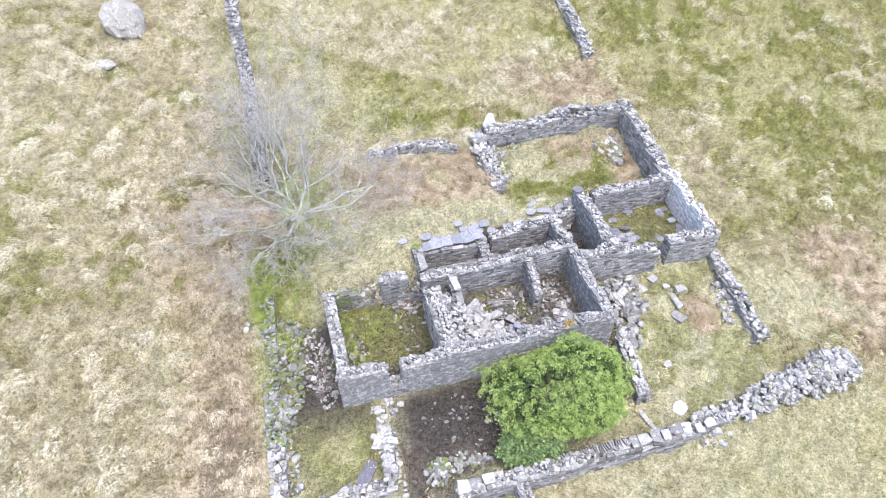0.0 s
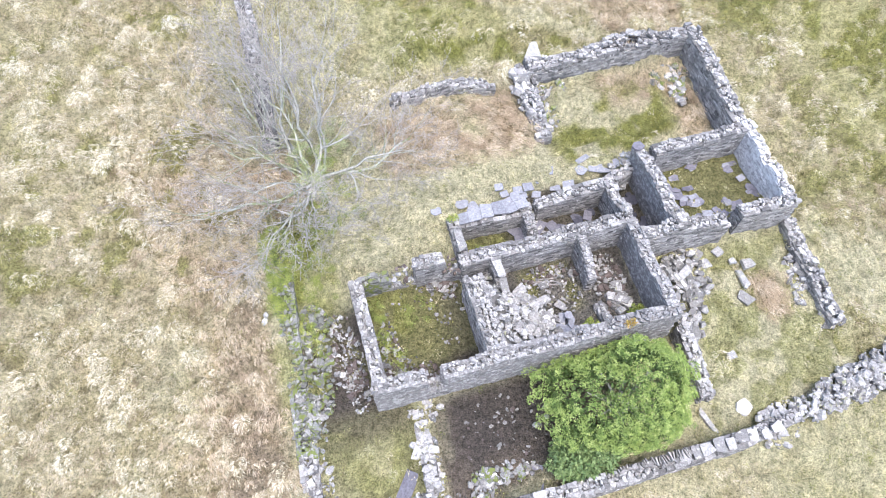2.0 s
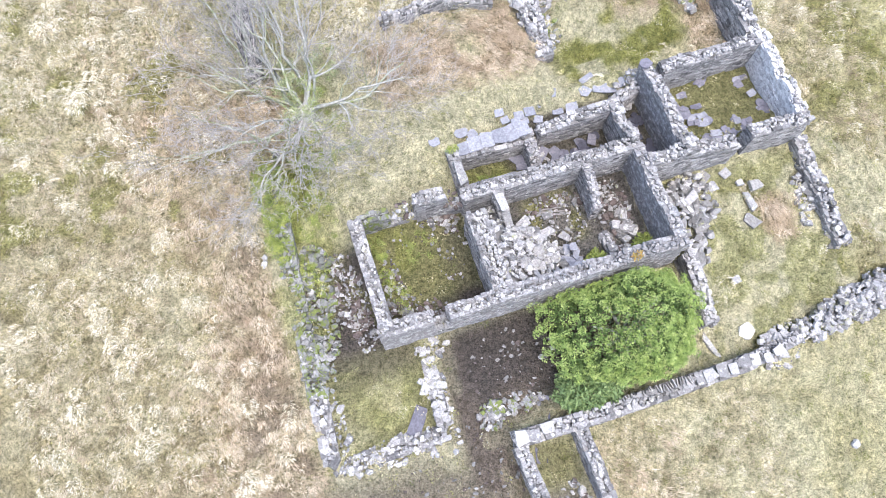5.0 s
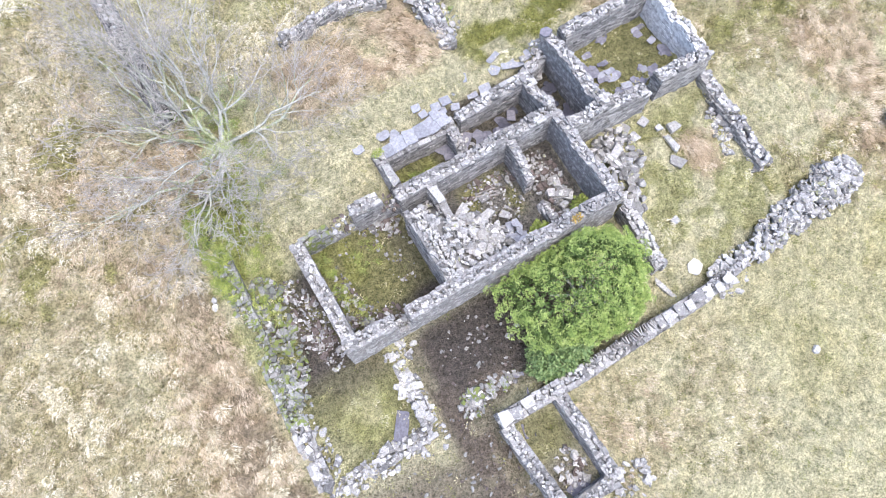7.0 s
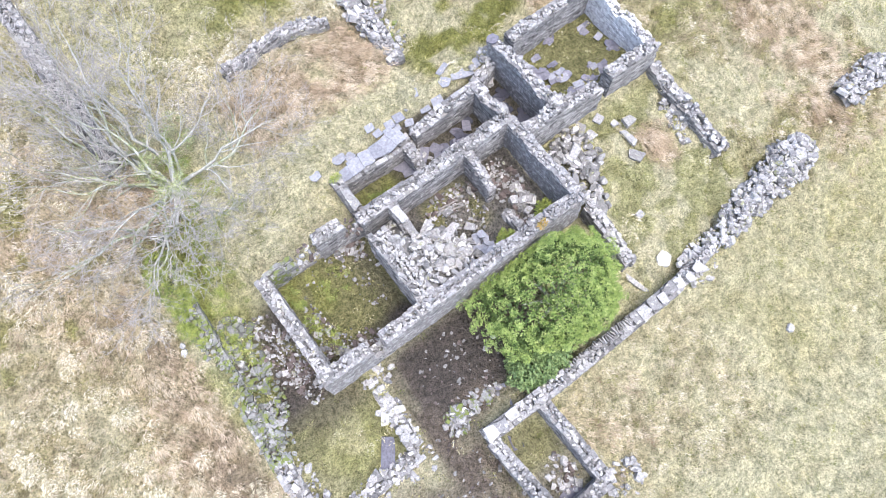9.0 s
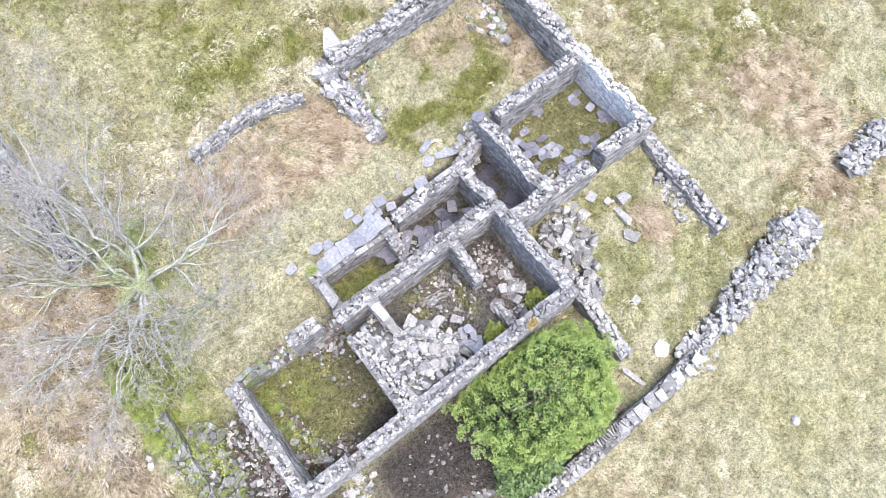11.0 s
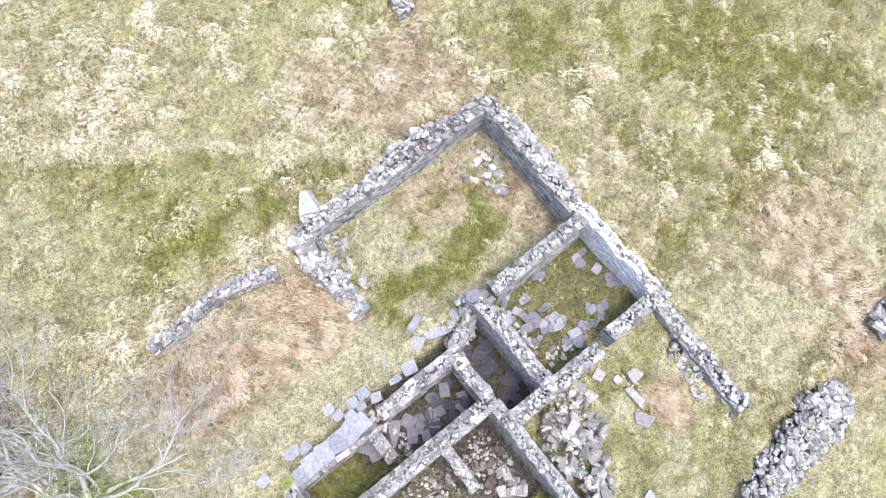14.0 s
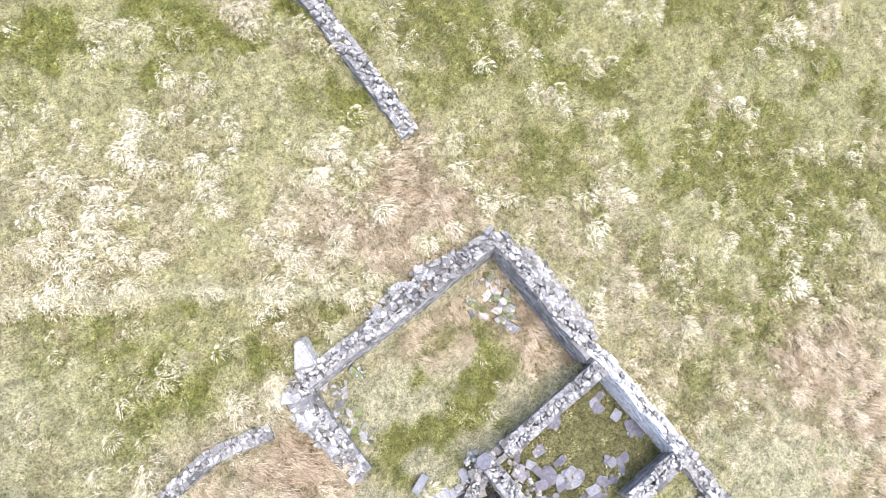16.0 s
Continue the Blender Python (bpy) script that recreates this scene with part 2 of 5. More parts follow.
M_MOSSBARK = m
m, nt, b = material("grey_twig", 0.9)
nt.links.new(ramp(nt, random_value(nt, True), [(0, (0.28, 0.255, 0.235)), (1, (0.52, 0.49, 0.46))]), b.inputs["Base Color"])
M_TWIG = m
m, nt, b = material("weathered_timber", 0.9)
nt.links.new(ramp(nt, noise_tex(nt, 8, 5), [(0.3, (0.12, 0.105, 0.095)), (0.7, (0.28, 0.26, 0.24))]), b.inputs["Base Color"])
M_WOOD = m


# ---- building helpers ----
def mesh_from(name, verts, faces, mat, smooth=False):
    me = bpy.data.meshes.new(name)
    me.from_pydata([tuple(p) for p in verts], [], [tuple(f) for f in faces])
    if mat:
        me.materials.append(mat)
    if smooth:
        me.polygons.foreach_set("use_smooth", [True] * len(me.polygons))
    me.update()
    return me


def part(name, data, parent, label="", m=None):
    ob = new(name, data)
    if parent:
        ob.parent = parent
    if m is not None:
        ob.matrix_basis = m
    return tagged(ob, label)


rng = np.random.default_rng(7)


def rock_shape(seed, flat=1.0, points=13):
    """A broken stone about one across: an uneven many-sided block with a slanting top."""
    r = np.random.default_rng(seed)
    bm = bmesh.new()
    n = 5 + points % 3
    ang = np.linspace(0, 2 * math.pi, n, endpoint=False) + r.uniform(-0.42, 0.42, n)
    rad = r.uniform(0.74, 1.08, n)
    slant, turn = r.uniform(0.0, 0.32), r.uniform(0, 6.28)
    for a, k in zip(ang, rad):
        c, s_ = math.cos(a), math.sin(a)
        top = r.uniform(0.66, 0.92)
        bm.verts.new((c * k * 0.5, s_ * k * 0.5, r.uniform(-0.10, 0.22) * flat))
        bm.verts.new((c * k * 0.5 * top, s_ * k * 0.5 * top, (0.5 - slant * (0.5 + 0.5 * math.cos(a - turn)) - r.uniform(0, 0.08)) * flat))
        bm.verts.new((c * k * 0.42, s_ * k * 0.42, -0.5 * flat * r.uniform(0.75, 1.0)))
    return hull(bm)


def hull(bm):
    res = bmesh.ops.convex_hull(bm, input=bm.verts)
    loose = {g for g in res["geom_interior"] + res["geom_unused"] if isinstance(g, bmesh.types.BMVert)}
    bmesh.ops.delete(bm, geom=list(loose), context="VERTS")
    bmesh.ops.triangulate(bm, faces=bm.faces)
    bm.verts.index_update()
    vs = np.array([v.co[:] for v in bm.verts])
    fs = np.array([[v.index for v in f.verts] for f in bm.faces])
    bm.free()
    return vs, fs


def block_shape(seed):
    """A squared stone with its corners knocked off."""
    r = np.random.default_rng(seed)
    bm = bmesh.new()
    lean = r.uniform(-0.14, 0.14, 2)
    for x in (-1, 1):
        for y in (-1, 1):
            for z in (-1, 1):
                for k in r.permutation(3)[:2]:
                    p = np.array([x, y, z], float) * r.uniform(0.86, 1.0, 3)
                    p[k] *= r.uniform(0.6, 0.88)
                    bm.verts.new((p[0] * (1 + lean[0] * y) * 0.5, p[1] * (1 + lean[1] * x) * 0.5, p[2] * 0.5))
    return hull(bm)


ROCKS = [rock_shape(100 + i, 1.0, 11 + i % 4) for i in range(16)] + [block_shape(140 + i) for i in range(4)]


def squared_stone(seed):
    """A roughly squared walling stone."""
    r = np.random.default_rng(seed)
    vs = np.array([(x, y, z) for z in (-0.5, 0.5) for x, y in ((-0.5, -0.5), (0.5, -0.5), (0.5, 0.5), (-0.5, 0.5))]) * r.uniform(0.82, 1.06, (8, 3))
    quads = ((0, 3, 2, 1), (4, 5, 6, 7), (0, 1, 5, 4), (1, 2, 6, 5), (2, 3, 7, 6), (3, 0, 4, 7))
    return vs, np.array([t for a, b, c, d in quads for t in ((a, b, c), (a, c, d))])


FACERS = [squared_stone(300 + i) for i in range(16)]
_pool = {}


def rock_mesh(i, mat):
    key = (i % len(ROCKS), mat.name)
    if key not in _pool:
        vs, fs = ROCKS[key[0]]
        _pool[key] = mesh_from("stone", vs, fs, mat)
    return _pool[key]


def slab_mesh(i, mat):
    """A broken flat slate, one across and very thin."""
    key = ("slab", i % 8 + (100 if i >= 100 else 0), mat.name)
    if key not in _pool:
        r = np.random.default_rng(500 + i % 8)
        n = int(r.integers(5, 8))
        ang = np.sort(np.linspace(0, 2 * math.pi, n, endpoint=False) + r.uniform(-0.3, 0.3, n))
        rad = r.uniform(0.42, 0.6, n)
        top = [(math.cos(a) * k, math.sin(a) * k, 0.5) for a, k in zip(ang, rad)]
        if i >= 100:
            top = [(x * r.uniform(0.85, 1.05), y * r.uniform(0.8, 1.05), 0.5) for x, y in ((-0.5, -0.5), (0.1, -0.55), (0.5, -0.45), (0.48, 0.5), (-0.45, 0.5))]
            n = len(top)
        bot = [(x * 1.03, y * 1.03, -0.5) for x, y, z in top]
        faces = [tuple(range(n)), tuple(range(2 * n - 1, n - 1, -1))] + [(i2, n + i2, n + (i2 + 1) % n, (i2 + 1) % n) for i2 in range(n)]
        _pool[key] = mesh_from("slate", top + bot, faces, mat)
    return _pool[key]


def xform(loc, size, rot):
    return Matrix.LocRotScale(loc, Euler(rot), size)


class Heap:
    """Many stones joined into one mesh."""

    def __init__(self):
        self.v, self.f, self.n = [], [], 0

    def add(self, loc, size, rot, pool=None):
        pool = pool or ROCKS
        vs, fs = pool[int(rng.integers(len(pool)))]
        m = np.array(xform(loc, size, rot))
        self.v.append(vs @ m[:3, :3].T + m[:3, 3])
        self.f.append(fs + self.n)
        self.n += len(vs)

    def mesh(self, name, mat):
        return mesh_from(name, np.concatenate(self.v), np.concatenate(self.f), mat)


def rubble_wall(name, pts, width, label, face=M_STONE_J, cap=M_STONE, cap_size=0.155, caps=True, ragged=0.10, cap_parts=114, batter=0.0, course=0.095, dry=False):
    """A mortarless rubble wall along pts (u, v, top height): an earth core, faces of walling stones, loose stones on its head."""
    P = [np.array([*xy(p[0], p[1]), p[2]]) for p in pts]
    hw = width / 2
    heap = Heap()
    core_v, core_f = [], []
    cap_list = []
    course = 0.11 if dry else course
    jog = 0.13 if dry else 0.06

    def sag(p):
        return 0.72 * (fbm(np.array([p[0]]), np.array([p[1]]), 0.8, 88, 2)[0] - 0.5) - 0.03
    for k in range(len(P) - 1):
        a, c = P[k], P[k + 1]
        d = c[:2] - a[:2]
        L = float(np.hypot(*d))
        t = d / L
        nrm = np.array([-t[1], t[0]])
        ang = math.atan2(t[1], t[0])
        steps = max(2, int(L / 0.5) + 1)
        base = len(core_v)
        for s in range(steps + 1):
            q = a + (c - a) * s / steps
            low = min(gz(*(q[:2] + nrm * hw)), gz(*(q[:2] - nrm * hw))) - 0.35
            for side, z in ((-1, low), (1, low), (1, q[2] - 0.32), (-1, q[2] - 0.32)):
                off = hw - 0.07 + (batter if z == low else 0)
                p = q[:2] + nrm * side * off
                core_v.append((p[0], p[1], max(z, low + 0.05) if z != low else z))
        for s in range(steps):
            i = base + 4 * s
            for e in range(4):
                core_f.append((i + e, i + (e + 1) % 4, i + 4 + (e + 1) % 4, i + 4 + e))
        core_f.append((base + 3, base + 2, base + 1, base))
        i = base + 4 * steps
        core_f.append((i, i + 1, i + 2, i + 3))
        # the two faces
        for side in (-1, 1):
            low = min(gz(*(a[:2] + nrm * side * hw)), gz(*(c[:2] + nrm * side * hw))) - 0.1
            z = low
            while z < max(a[2], c[2]):
                h = course * rng.uniform(0.7, 1.35)
                x = -0.05
                while x < L + 0.05:
                    w = rng.uniform(0.13, 0.46)
                    f = min(max((x + w / 2) / L, 0), 1)
                    top = a[2] + (c[2] - a[2]) * f + sag(a + (c - a) * f) + ragged * rng.uniform(-1.1, 0.1)
                    p = a[:2] + t * min(x + w / 2, L) + nrm * side * (hw - 0.08 + rng.uniform(-0.015, 0.02) + batter * max(0, 1 - (z - low) / max(top - low, 0.1)))
                    if z + h * 0.5 < top and z + h > gz(*p) - 0.05:
                        heap.add((p[0], p[1], z + h / 2), (w * 1.05, 0.22, h * 1.12), (rng.uniform(-jog, jog), rng.uniform(-jog, jog), ang + rng.uniform(-jog, jog)), FACERS)
                    x += w
                z += h
        # ends
        for q, sg in ((a, -1), (c, 1)):
            z = gz(q[0], q[1]) - 0.1
            while z < q[2] + sag(q) - 0.12:
                h = course * rng.uniform(0.8, 1.4)
                x = -hw + 0.05
                while x < hw:
                    w = rng.uniform(0.16, 0.36)
                    p = q[:2] + nrm * min(x + w / 2, hw - 0.08) + t * sg * rng.uniform(-0.05, 0.0)
                    heap.add((p[0], p[1], z + h / 2), (0.22, w, h * 1.12), (0, 0, ang + rng.uniform(-0.1, 0.1)), FACERS)
                    x += w
                z += h
        for _ in range(int(L * width * 22)):
            x, off = rng.uniform(0, L), rng.uniform(-hw + 0.08, hw - 0.08)
            p = a[:2] + t * x + nrm * off
            w = rng.uniform(0.12, 0.26)
            heap.add((p[0], p[1], a[2] + (c[2] - a[2]) * x / L + sag(p) - 0.17 + rng.uniform(-0.05, 0.03)), (w, w * rng.uniform(0.6, 1.0), 0.16), (rng.uniform(-0.3, 0.3), rng.uniform(-0.3, 0.3), rng.uniform(0, 6.28)), ROCKS)
        if caps:
            rows = max(2, round(width / (cap_size * 0.78)))
            for r_i in range(rows):
                x = rng.uniform(-0.1, 0.05)
                while x < L + 0.02:
                    w = cap_size * rng.choice([0.6, 0.85, 1.1, 1.5, 1.9], p=[0.2, 0.3, 0.25, 0.17, 0.08])
                    f = min(max(x / L, 0), 1)
                    off = (-hw + 0.08) + (width - 0.16) * (r_i + 0.5) / rows + rng.uniform(-0.075, 0.075)
                    p = a[:2] + t * x + nrm * off
                    hs = rng.uniform(0.10, 0.24)
                    zt = a[2] + (c[2] - a[2]) * f + sag(p) - hs / 2 + 0.03 + rng.uniform(-ragged, ragged) * 0.6
                    cap_list.append(((p[0], p[1], zt), (w, cap_size * rng.uniform(0.65, 1.35), hs), (rng.uniform(-0.22, 0.22), rng.uniform(-0.22, 0.22), ang + rng.uniform(-0.8, 0.8))))
                    x += w * 0.88
    ob = tagged(new(name, mesh_from(name, core_v, core_f, M_CORE)), label, "wall", "", "structure")
    if len(cap_list) > cap_parts:
        for c_ in cap_list[cap_parts:]:
            heap.add(*c_)
        cap_list = cap_list[:cap_parts]
    if heap.n:
        tagged(part("masonry", heap.mesh("masonry", face), ob), kind="stuff")
    for c_ in cap_list:
        part("stone", rock_mesh(int(rng.integers(99)), cap), ob, m=xform(*c_))
    return ob


def rubble(name, label, spots, count, size, mats, mound=None, lift=0.6, flat=0.6, singles=150, tumble=0.5, earth=True):
    """A heap of fallen stones. spots: (u, v, radius u, radius v) ellipses; mound: height above the ground at (u, v)."""
    first = spots[0]
    ob = tagged(new(name), label, "rubble", "", "")
    x0, y0 = xy(first[0], first[1])
    ob.location = (x0, y0, gz(x0, y0))
    inv = Matrix.Translation((-x0, -y0, -gz(x0, y0)))
    weights = np.array([s[2] * s[3] for s in spots])
    rest = Heap()
    for i in range(count):
        u0, v0, ru, rv = spots[int(rng.choice(len(spots), p=weights / weights.sum()))]
        a, k = rng.uniform(0, 2 * math.pi), math.sqrt(rng.uniform(0, 1))
        u, v = u0 + ru * k * math.cos(a), v0 + rv * k * math.sin(a)
        x, y = xy(u, v)
        s = 0.84 * size * rng.choice([0.5, 0.72, 1.0, 1.35, 1.8], p=[0.25, 0.28, 0.25, 0.15, 0.07])
        h = mound(u, v) if mound else 0.0
        z = gz(x, y) + h + s * flat * lift * 0.5
        sz, rot = (s * rng.uniform(0.9, 1.5), s * rng.uniform(0.6, 1.0), s * flat * rng.uniform(0.55, 1.35)), (rng.uniform(-tumble, tumble), rng.uniform(-tumble, tumble), rng.uniform(0, 6.28))
        if i < singles:
            part("stone", rock_mesh(int(rng.integers(99)), mats[int(rng.integers(len(mats)))]), ob, m=inv @ xform((x, y, z), sz, rot))
        else:
            rest.add((x - x0, y - y0, z - gz(x0, y0)), sz, rot)
    if rest.n:
        tagged(part("stone_litter", rest.mesh("stone_litter", M_MOSSY_J if M_MOSSY in mats else M_LITTER), ob), kind="stuff")
    if mound and earth:
        us = [s[0] - s[2] for s in spots] + [s[0] + s[2] for s in spots]
        vs_ = [s[1] - s[3] for s in spots] + [s[1] + s[3] for s in spots]
        nu, nv = 26, 22
        verts, faces = [], []
        for i in range(nu):
            for j in range(nv):
                u = min(us) + (max(us) - min(us)) * i / (nu - 1)
                v = min(vs_) + (max(vs_) - min(vs_)) * j / (nv - 1)
                x, y = xy(u, v)
                verts.append((x - x0, y - y0, gz(x, y) - gz(x0, y0) + mound(u, v) - 0.20 + rng.uniform(-0.02, 0.02)))
        high = [mound(min(us) + (max(us) - min(us)) * i / (nu - 1), min(vs_) + (max(vs_) - min(vs_)) * j / (nv - 1)) > 0.45 for i in range(nu) for j in range(nv)]
        for i in range(nu - 1):
            for j in range(nv - 1):
                q = i * nv + j
                if high[q] and  high[q + nv] and high[q + nv + 1] and high[q + 1]:
                    faces.append((q, q + nv, q + nv + 1, q + 1))
        tagged(part("earth", mesh_from("earth", verts, faces, M_CORE, True), ob), kind="stuff")
    return ob


def loose(name, u, v, size, mat, label, category="stone", group="", tilt=0.12, sink=0.3, z=None, turn=None, slab=False, shape=None, square=False):
    """One stone or slab that lies by itself."""
    x, y = xy(u, v)
    zz = (gz(x, y) if z is None else z) + size[2] * (0.5 - sink)
    i = int(rng.integers(99)) + (100 if slab and rng.random() < 0.6 else 0) if shape is None else shape
    ob = new(name, slab_mesh(i, mat) if slab else rock_mesh(16 + i % 4 if square else i, mat))
    ob.matrix_basis = xform((x, y, zz), size, (rng.uniform(-tilt, tilt), rng.uniform(-tilt, tilt), rng.uniform(0, 6.28) if turn is None else TH + radians(turn)))
    return tagged(ob, label, category, group)


# ---- ground ----
def axis(lo, hi, step, far):
    mid = np.arange(lo, hi + 1e-6, step)
    out, d, p = [], step * 1.5, 0.0
    while p < far:
        p += d
        out.append(p)
        d *= 1.35
    out = np.array(out)
    return np.concatenate([lo - out[::-1], mid, hi + out])


STRAW, PALE, RUSSET, GREEN, TURF, OLIVE = (0.34, 0.29, 0.17), (0.40, 0.35, 0.225), (0.35, 0.27, 0.185), (0.208, 0.212, 0.056), (0.48, 0.445, 0.30), (0.205, 0.195, 0.09)
MEADOW = (0.43, 0.39, 0.215)
CREAM = (0.40, 0.36, 0.215)
LAWN = (0.50, 0.465, 0.31)
SOIL, DIRT, MOSS_C, GREY_D = (0.085, 0.072, 0.065), (0.15, 0.122, 0.10), (0.25, 0.26, 0.08), (0.165, 0.15, 0.135)


def covers(x, y):
    """Weights of the ground covers at a place, by name, later ones over earlier ones."""
    u, v = uv_of(x, y)
    n1, n2, n3 = fbm(x, y, 7, 1), fbm(x, y, 2.6, 5), fbm(x, y, 1.1, 9, 2)
    j = (n2 - 0.5) * 2.2
    one = np.ones_like(u)
    L = [("turf", one)]
    west = 1 - sstep(-4.6, -3.4, u + 0.2 * j)
    L.append(("pale", west * (0.75 + 0.25 * sstep(0.40, 0.52, n2))))
    L.append(("straw", west * sstep(0.46, 0.60, n3) * 0.8))
    L.append(("cream", west * sstep(8, 17, v) * sstep(0.32, 0.50, n3 * 0.6 + n2 * 0.4) * 0.9))
    L.append(("russet", west * sstep(-9.5, -5.0, u + 2.2 * j + 0.25 * (v - 6) * (v > 6)) * 0.8 * (0.5 + 0.5 * sstep(0.4, 0.55, n3)) * (1 - 0.75 * sstep(11, 18, v))))
    L.append(("russet", west * (1 - sstep(2, 6, v)) * sstep(0.5, 0.62, n1) * 0.6))
    L.append(("dirt", west * (1 - sstep(4.5, 8, v + 1.2 * j)) * sstep(-7.5, -5.0, u + 1.2 * j) * (0.12 + 0.36 * sstep(0.42, 0.58, n3))))
    L.append(("green", west * sstep(0.58, 0.66, n3 * 0.6 + n2 * 0.4) * 0.6 * sstep(4, 9, v)))
    north = sstep(14.5, 16.5, v + j) * (1 - west)
    d = v - (23.6 - 0.68 * (u - 4.4)) + 0.4 * j
    L.append(("meadow", north * 0.8))
    L.append(("green", north * (0.18 + 0.80 * sstep(0.46, 0.55, n1 * 0.35 + n2 * 0.35 + n3 * 0.3))))
    L.append(("straw", north * sstep(-0.4, 0.3, d) * (1 - sstep(3.5, 6, d)) * (1 - sstep(17, 20, u)) * sstep(0.34, 0.52, n2 * 0.4 + n3 * 0.6) * 0.9))
    L.append(("straw", north * sstep(0.55, 0.63, n2) * 0.7))
    L.append(("cream", north * sstep(0.0, 1.6, d) * (1 - sstep(7, 11, d)) * (1 - sstep(17.5, 19.5, u)) * sstep(0.40, 0.54, n3 * 0.65 + n2 * 0.35) * 0.8))
    L.append(("pale", box_w(u + 0.5 * j, v + 0.5 * j, 14, 27, 15.4, 20, 1.3) * (0.35 + 0.5 * sstep(0.40, 0.56, n3))))
    L.append(("green", north * box_w(u + 0.6 * j, v + 0.6 * j, 1.5, 11, 16.2, 22, 0.8) * (1 - sstep(-0.5, 0.2, d)) * (0.15 + 0.55 * sstep(0.42, 0.56, n3))))
    L.append(("lawn", north * (1 - sstep(3.5, 6.5, u + j)) * (0.35 + 0.4 * sstep(0.42, 0.56, n3))))
    L.append(("pale", box_w(u + 0.4 * j, v + 0.4 * j, 0.5, 11, 13.6, 16.0, 0.7) * 0.7))
    L.append(("green", north * sstep(-1.5, -0.9, d) * (1 - sstep(-0.5, -0.2, d)) * (1 - sstep(15, 17, u)) * 0.5 * sstep(0.4, 0.5, n3)))
    L.append(("cream", north * sstep(-0.45, -0.15, d) * (1 - sstep(0.45, 0.9, d)) * (1 - sstep(15.5, 17, u)) * 0.95))
    L.append(("lawn", north * sstep(-0.15, 0.05, d) * (1 - sstep(0.3, 0.5, d)) * (1 - sstep(15.5, 17, u)) * 0.7))
    e = v - (14.45 - 0.622 * (u - 28.2)) + 0.25 * j
    L.append(("russet", sstep(-1.3, -0.9, e) * (1 - sstep(-0.1, 0.15, e)) * sstep(20, 22, u) * sstep(0.36, 0.5, n3) * 0.9))
    L.append(("cream", sstep(-1.0, -0.5, e) * (1 - sstep(0.0, 0.2, e)) * sstep(20, 22, u) * (0.4 + 0.6 * sstep(0.42, 0.52, n2)) * 0.9))
    L.append(("lawn", sstep(0.0, 0.12, e) * (1 - sstep(0.3, 0.45, e)) * sstep(19, 22, u) * 0.9))
    L.append(("russet", box_w(u, v, 15, 24, 15.5, 20.5, 1.8) * sstep(0.35, 0.6, n3) * 0.75))
    east = sstep(20.8, 22.5, u + j)
    L.append(("meadow", east * 0.75 * sstep(2, 8, v)))
    L.append(("green", east * 0.25 * sstep(4, 9, v)))
    L.append(("straw", east * sstep(0.48, 0.60, n2) * 0.75))
    L.append(("green", east * sstep(0.47, 0.58, n2 * 0.5 + n3 * 0.5) * 0.6))
    L.append(("straw", east * sstep(0.50, 0.60, n1 * 0.5 + n3 * 0.5) * 0.6 * (1 - sstep(16, 20, v))))
    L.append(("russet", box_w(u, v, 26, 31, -6, 5, 1.4) * 0.75 * sstep(0.3, 0.5, n3)))
    L.append(("pale", box_w(u + 0.5 * j, v, 21.4, 27, 4, 15, 0.9) * (0.25 + 0.6 * sstep(0.42, 0.56, n3))))
    L.append(("green", box_w(u + 0.7 * j, v + 0.7 * j, 23.5, 40, 5, 40, 1.2) * sstep(0.45, 0.56, n2 * 0.6 + n3 * 0.4) * 0.6))
    L.append(("lawn", box_w(u, v, 7.2, 60, -40, -5.2, 0.6) * (0.55 + 0.35 * sstep(0.4, 0.6, n2)) + box_w(u, v, 13.4, 20.8, -4.6, 3.6, 0.6) * 0.5))
    L.append(("green", box_w(u, v, 13.4, 21.5, -4.6, 3.6, 0.6) * sstep(0.46, 0.58, n3) * 0.55))
    L.append(("russet", box_w(u + 0.2 * j, v, 18.2, 19.6, -0.4, 1.7, 0.4) * 0.95))
    L.append(("straw", box_w(u + 0.5 * j, v, 6.8, 15, -12, -5.4, 1.2) * (0.15 + 0.35 * sstep(0.42, 0.56, n3 * 0.5 + n2 * 0.5))))
    L.append(("russet", box_w(u + 0.5 * j, v + 0.4 * j, 7.5, 10.5, -9.5, -5.8, 0.8) * 0.2))
    L.append(("meadow", box_w(u + 0.5 * j, v, 16.5, 30, -12, -5.0, 1.5) * (0.35 + 0.4 * sstep(0.40, 0.55, n2))))
    L.append(("russet", box_w(u, v, 3, 10.6, 10.6, 13.9, 0.8) * sstep(0.20, 0.42, n2) * 0.95))
    L.append(("russet", box_w(u, v, 15, 20.3, 12.3, 14.3, 0.6) * 0.7 + box_w(u, v, 18.6, 20.4, 9.5, 12.5, 0.5) * 0.8))
    L.append(("green", box_w(u, v, 11.5, 18.5, 9.0, 13.3, 0.8) * sstep(0.36, 0.54, n3) * 0.95))
    L.append(("dirt", box_w(u, v, -6.6, 9.0, -16, -4.6, 1.2) * (1 - 0.6 * sstep(0.5, 0.65, n2)) * (1 - sstep(3.6, 4.2, u)) * 0.8))
    L.append(("olive", box_w(u, v, -3.2, 1.5, -4.0, 0.2, 0.4) * (0.6 + 0.3 * sstep(0.42, 0.55, n3))))
    L.append(("meadow", box_w(u + 0.3 * j, v, -1.9, 0.5, -3.3, -1.5, 0.5) * 0.6))
    L.append(("dirt", box_w(u, v, -2.6, 1.2, -1.0, 4.6, 0.5) * 0.9))
